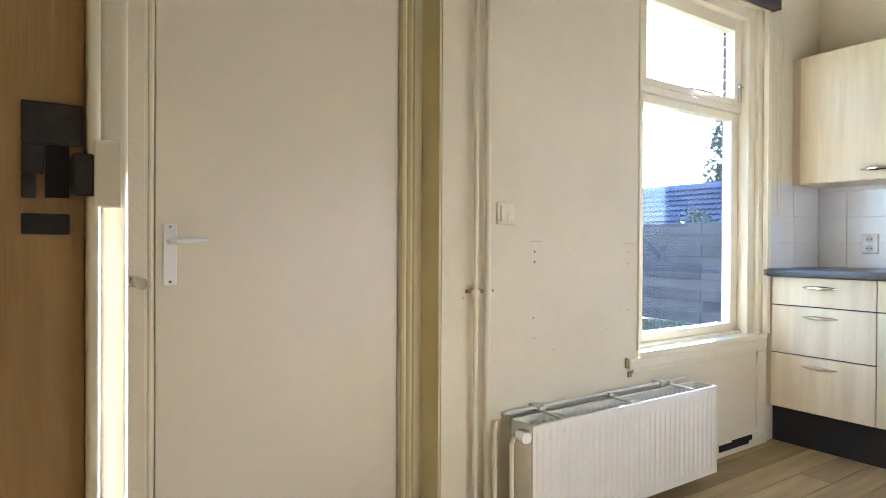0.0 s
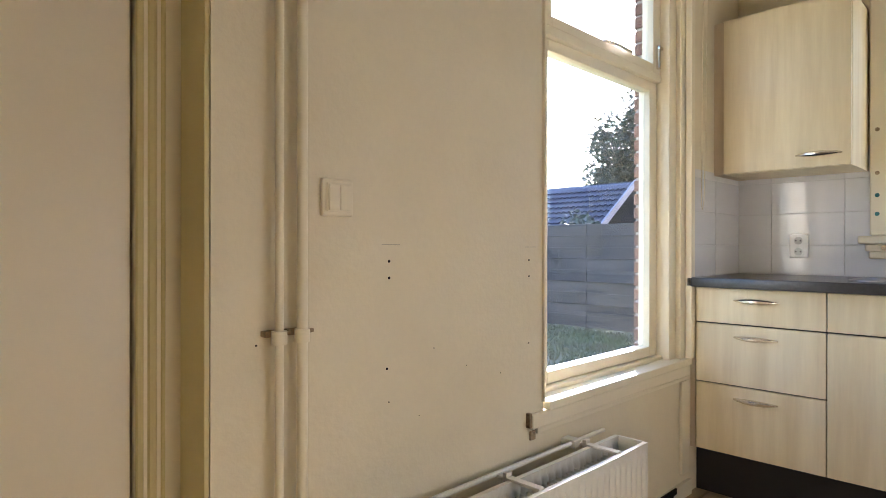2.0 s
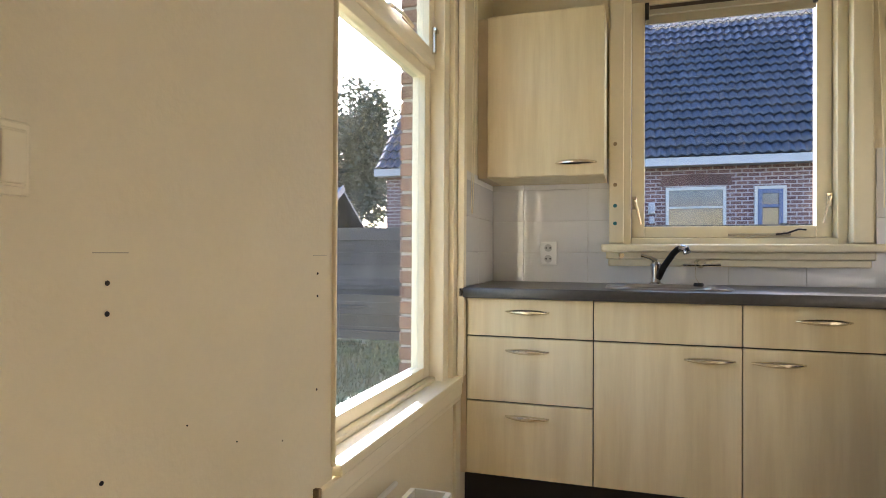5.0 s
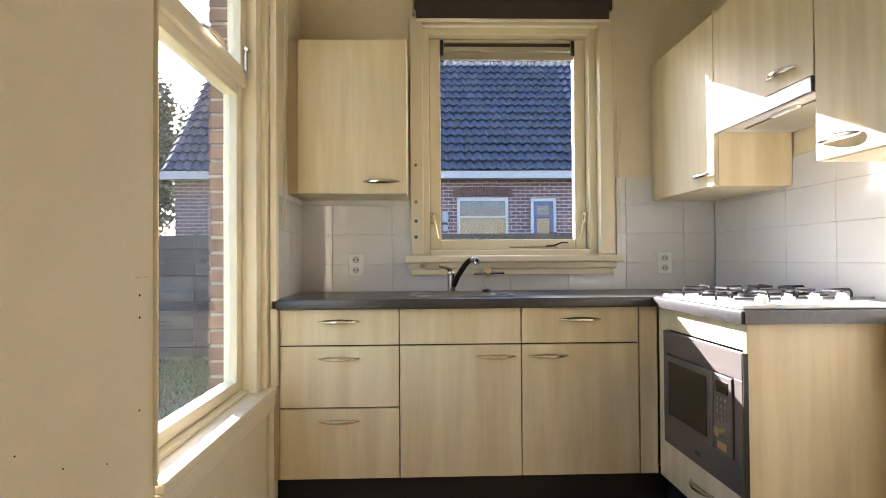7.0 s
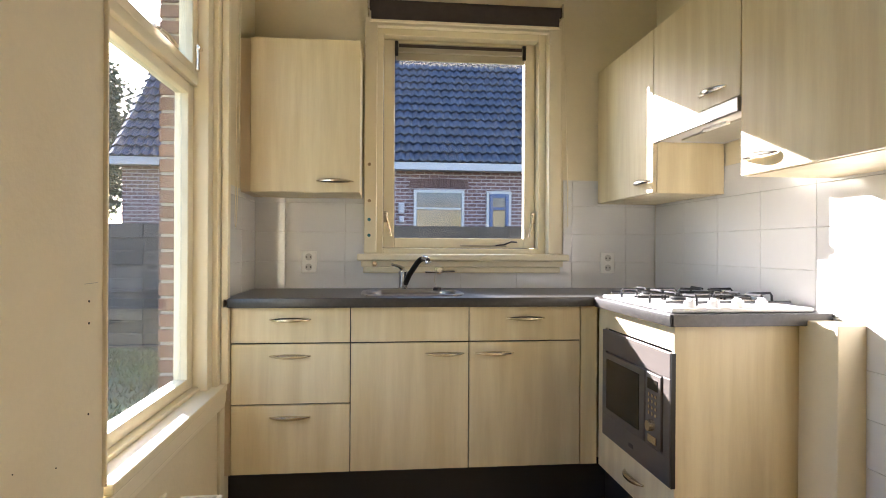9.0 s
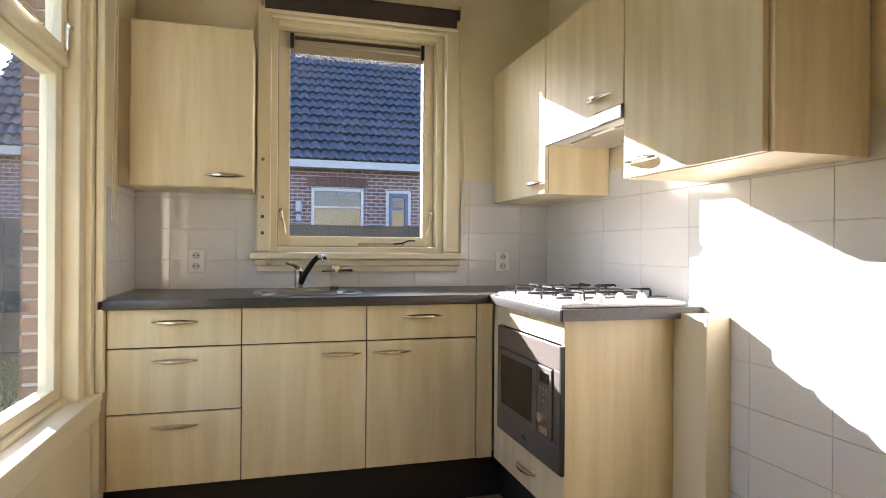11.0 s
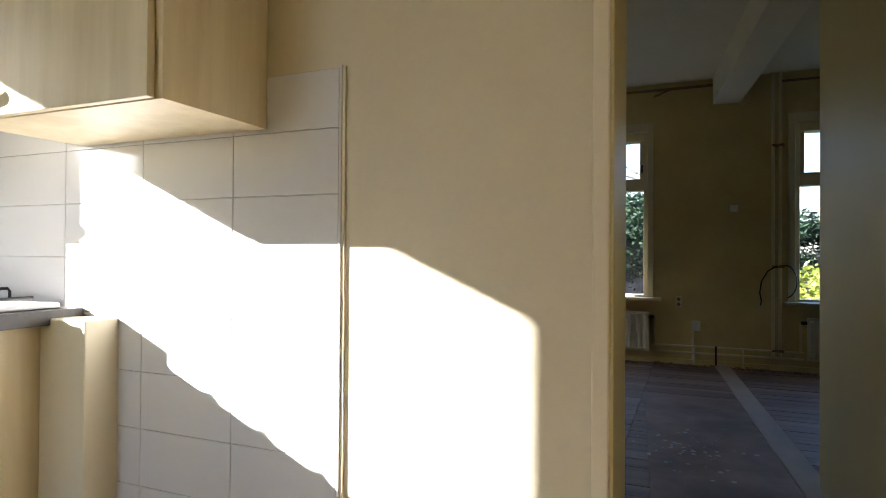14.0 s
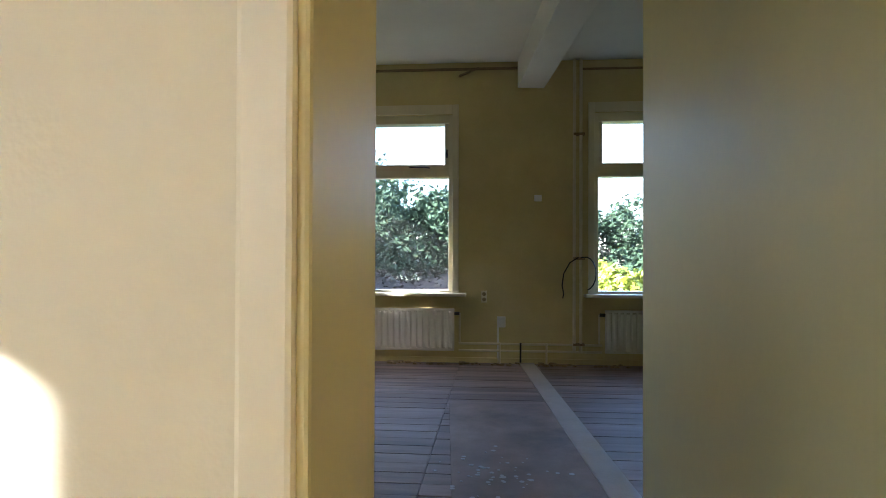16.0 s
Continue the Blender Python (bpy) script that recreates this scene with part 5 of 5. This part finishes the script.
bare_tree((1.65, -11.5, -0.42), 7.0, 0.2, 4, 0.13)
bare_tree((2.6, -19.0, -0.42), 8.0, -0.5, 6, 0.12)
bare_tree((-0.8, -21.0, -0.42), 8.0, 0.5, 8, 0.12)
rng = random.Random(11)
vs, fs = [], []
for _ in range(5000):
    p = Vector((rng.uniform(-4, 6), rng.uniform(-15.5, -8.6), -0.40 + rng.uniform(0, 0.05)))
    p.z += 1.05 * max(0, 1 - ((p.y + 12.4) / 3.6) ** 2) ** 0.5
    a = Vector((rng.gauss(0, 1), rng.gauss(0, 1), rng.gauss(0, 0.4))).normalized() * 0.05
    b = Vector((-a.y, a.x, rng.gauss(0, 0.02))) * 0.7
    k0 = len(vs)
    vs += [p - a, p + b, p + a, p - b]
    fs.append((k0, k0 + 1, k0 + 2, k0 + 3))
me = bpy.data.meshes.new("leaf_litter")
me.from_pydata(vs, [], fs)
me.materials.append(LITTER)
tagged(new("leaf_litter", me), "brown fallen leaves under the bushes", "leaves", "", "stuff")
bm = bmesh.new()
for q in range(12):
    x = -4 + q * 0.9
    bmesh.ops.create_icosphere(bm, subdivisions=2, radius=1.0, matrix=Matrix.Translation((x, -12.4, -0.45)) @ Matrix.Diagonal((1.3, 3.5, 1.02 + 0.1 * math.sin(q * 2.1), 1)))
structure("earth_bank", bm, LITTER, "low earth bank under the bushes", "ground", True)


# ---- pieces of floors and walls ----
BOARD = {}


def piece(name, size, mat, parent, at, bevel=0.0015):
    key = (name, tuple(round(s, 3) for s in size), mat.name)
    if key not in BOARD:
        bm = box(bmesh.new(), -size[0] / 2, size[0] / 2, -size[1] / 2, size[1] / 2, -size[2] / 2, size[2] / 2, bevel, 1)
        me = bpy.data.meshes.new(name)
        bmesh.ops.recalc_face_normals(bm, faces=bm.faces)
        bm.to_mesh(me)
        bm.free()
        me.materials.append(mat)
        BOARD[key] = me
    ob = new(name, BOARD[key])
    ob.parent = parent
    ob.location = at
    return ob


fl = thing("floor", (2.0, 1.0, 0.0), "bare pine floorboards of the kitchen, worn", "floor", kind="structure")
fo = origin(fl)
w = 0.137
for r in range(16):
    y = 0.0 + w * (r + 0.5)
    if y > 2.25:
        break
    for xa, xb in ((-1.5, 0.9), (0.9, 2.75), (2.75, 4.2)) if r % 2 else ((-1.5, 1.7), (1.7, 3.3), (3.3, 4.2)):
        piece("floorboard", (xb - xa - 0.002, w - 0.003, 0.022), PINE, fl, Vector(((xa + xb) / 2, y, -0.011)) - fo)
fl = thing("floor_room", (1.0, -2.7, 0.0), "dusty grey floorboards of the large room", "floor", kind="structure")
fo = origin(fl)
w = 0.131
for r in range(40):
    y = FAR_Y + w * (r + 0.5)
    if y > -0.05:
        break
    cuts = ((RX0, -0.3), (-0.3, 1.00), (1.00, 1.74), (1.74, RX1)) if r % 2 else ((RX0, -0.9), (-0.9, 1.00), (1.00, 1.74), (1.74, RX1))
    for xa, xb in cuts:
        piece("floorboard", (xb - xa - 0.003, w - 0.005, 0.022), GREYBOARD, fl, Vector(((xa + xb) / 2, y, -0.011 + random.uniform(-0.002, 0.001))) - fo)
sheet = piece("plywood_sheet", (0.67, 3.66, 0.008), PLYWOOD, fl, Vector((1.238, -1.97, 0.003)) - fo)
sheet.rotation_euler = (0, 0, radians(4.7))
bm = box(bmesh.new(), -0.068, 0.068, -2.60, 2.60, 0.002, 0.014, 0.002, 1, pose(0.906, -2.74, 0.0, 0, 0, 4.6))
part("filler_strip", bm, PALEBOARD, fl, "pale board let into the floor")
bm = bmesh.new()
rng = random.Random(2)
for _ in range(60):
    disc(bm, (rng.gauss(1.40, 0.12), rng.gauss(-2.48, 0.20), 0.0072), (0, 0, 1), rng.uniform(0.004, 0.014), 0.0012, 9)
tagged(mesh_object("plaster_dust", bm, DUST), "pale plaster dust smeared on the plywood", "dust", "", "stuff")

# wall tiles
TWID, THGT, TG = 0.297, 0.147, 0.0013
tsouth = structure("tiling_south", boxes((2.102, X1 - 0.006, 0.0, 0.0035, 0.0, 1.495)), GROUT, "white rectangular glazed wall tiles", "tiles")
teast = structure("tiling_east", boxes((X1 - 0.0035, X1, 0.0035, Y1 - 0.0035, 0.88, 1.0), (X1 - 0.0035, X1, 0.0035, 0.515, 1.0, 1.50), (X1 - 0.0035, X1, 1.56, Y1 - 0.0035, 1.0, 1.50)), GROUT, "white rectangular glazed wall tiles behind the sink", "tiles")
tnorth = structure("tiling_north", boxes((3.625, X1 - 0.0035, Y1 - 0.0035, Y1, 0.88, 1.40)), GROUT, "white glazed wall tiles beside the garden window", "tiles")
ZROW = 1.362
for r in range(-9, 1):
    z0 = ZROW + r * (THGT + 0.0 + TG * 0.4)
    z1 = z0 + THGT
    if z0 < 0.0:
        z0 = 0.002
    z1 = min(z1, 1.495) if r == 0 else z1
    for c in range(8):
        x0 = 2.104 + c * 0.2975
        if x0 > X1 - 0.02 or (z1 < 0.89 and x0 > 2.76):
            continue
        x1 = min(x0 + 0.2975 - TG, X1 - 0.008)
        piece("tile", (x1 - x0, 0.006, z1 - z0 - TG * 0.4), TILE, tsouth, (0.5 * (x0 + x1), 0.005, 0.5 * (z0 + z1)), 0.0012)
    if z1 < 0.9:
        continue
    za = max(z0, 0.931)
    for c in range(-1, 8):
        ya = max(0.010, 0.17 + c * 0.2975)
        yb = min(0.17 + (c + 1) * 0.2975 - TG, Y1 - 0.008)
        if yb - ya < 0.02:
            continue
        spans = [(ya, yb, za, z1)]
        if za > 0.99 and yb > 0.515 and ya < 1.56:
            spans = []
            if ya < 0.515:
                spans.append((ya, 0.515, za, z1))
            if yb > 1.56:
                spans.append((max(ya, 1.56), yb, za, z1))
        for a, b, c0, c1 in spans:
            piece("tile", (0.006, b - a, c1 - c0 - TG * 0.4), TILE, teast, (X1 - 0.005, 0.5 * (a + b), 0.5 * (c0 + c1)), 0.0012)
    for xa, xb in ((3.628, 3.895), (3.8975, X1 - 0.010)):
        if z1 < 1.42:
            piece("tile", (xb - xa, 0.006, z1 - za - TG * 0.4), TILE, tnorth, (0.5 * (xa + xb), Y1 - 0.005, 0.5 * (za + z1)), 0.0012)

# bricks of the outer window reveal, seen through the pane
for r in range(30):
    z = 0.50 + 0.062 * r
    piece("brick", (0.012, 0.105, 0.050), BRICK, outer, (3.617 - 0.006 * (r % 2), 2.3035, z + 0.031), 0.003)
    piece("brick", (0.20 if r % 2 else 0.10, 0.012, 0.050), BRICK, outer, (3.622 + (0.10 if r % 2 else 0.05), 2.360, z + 0.031), 0.003)
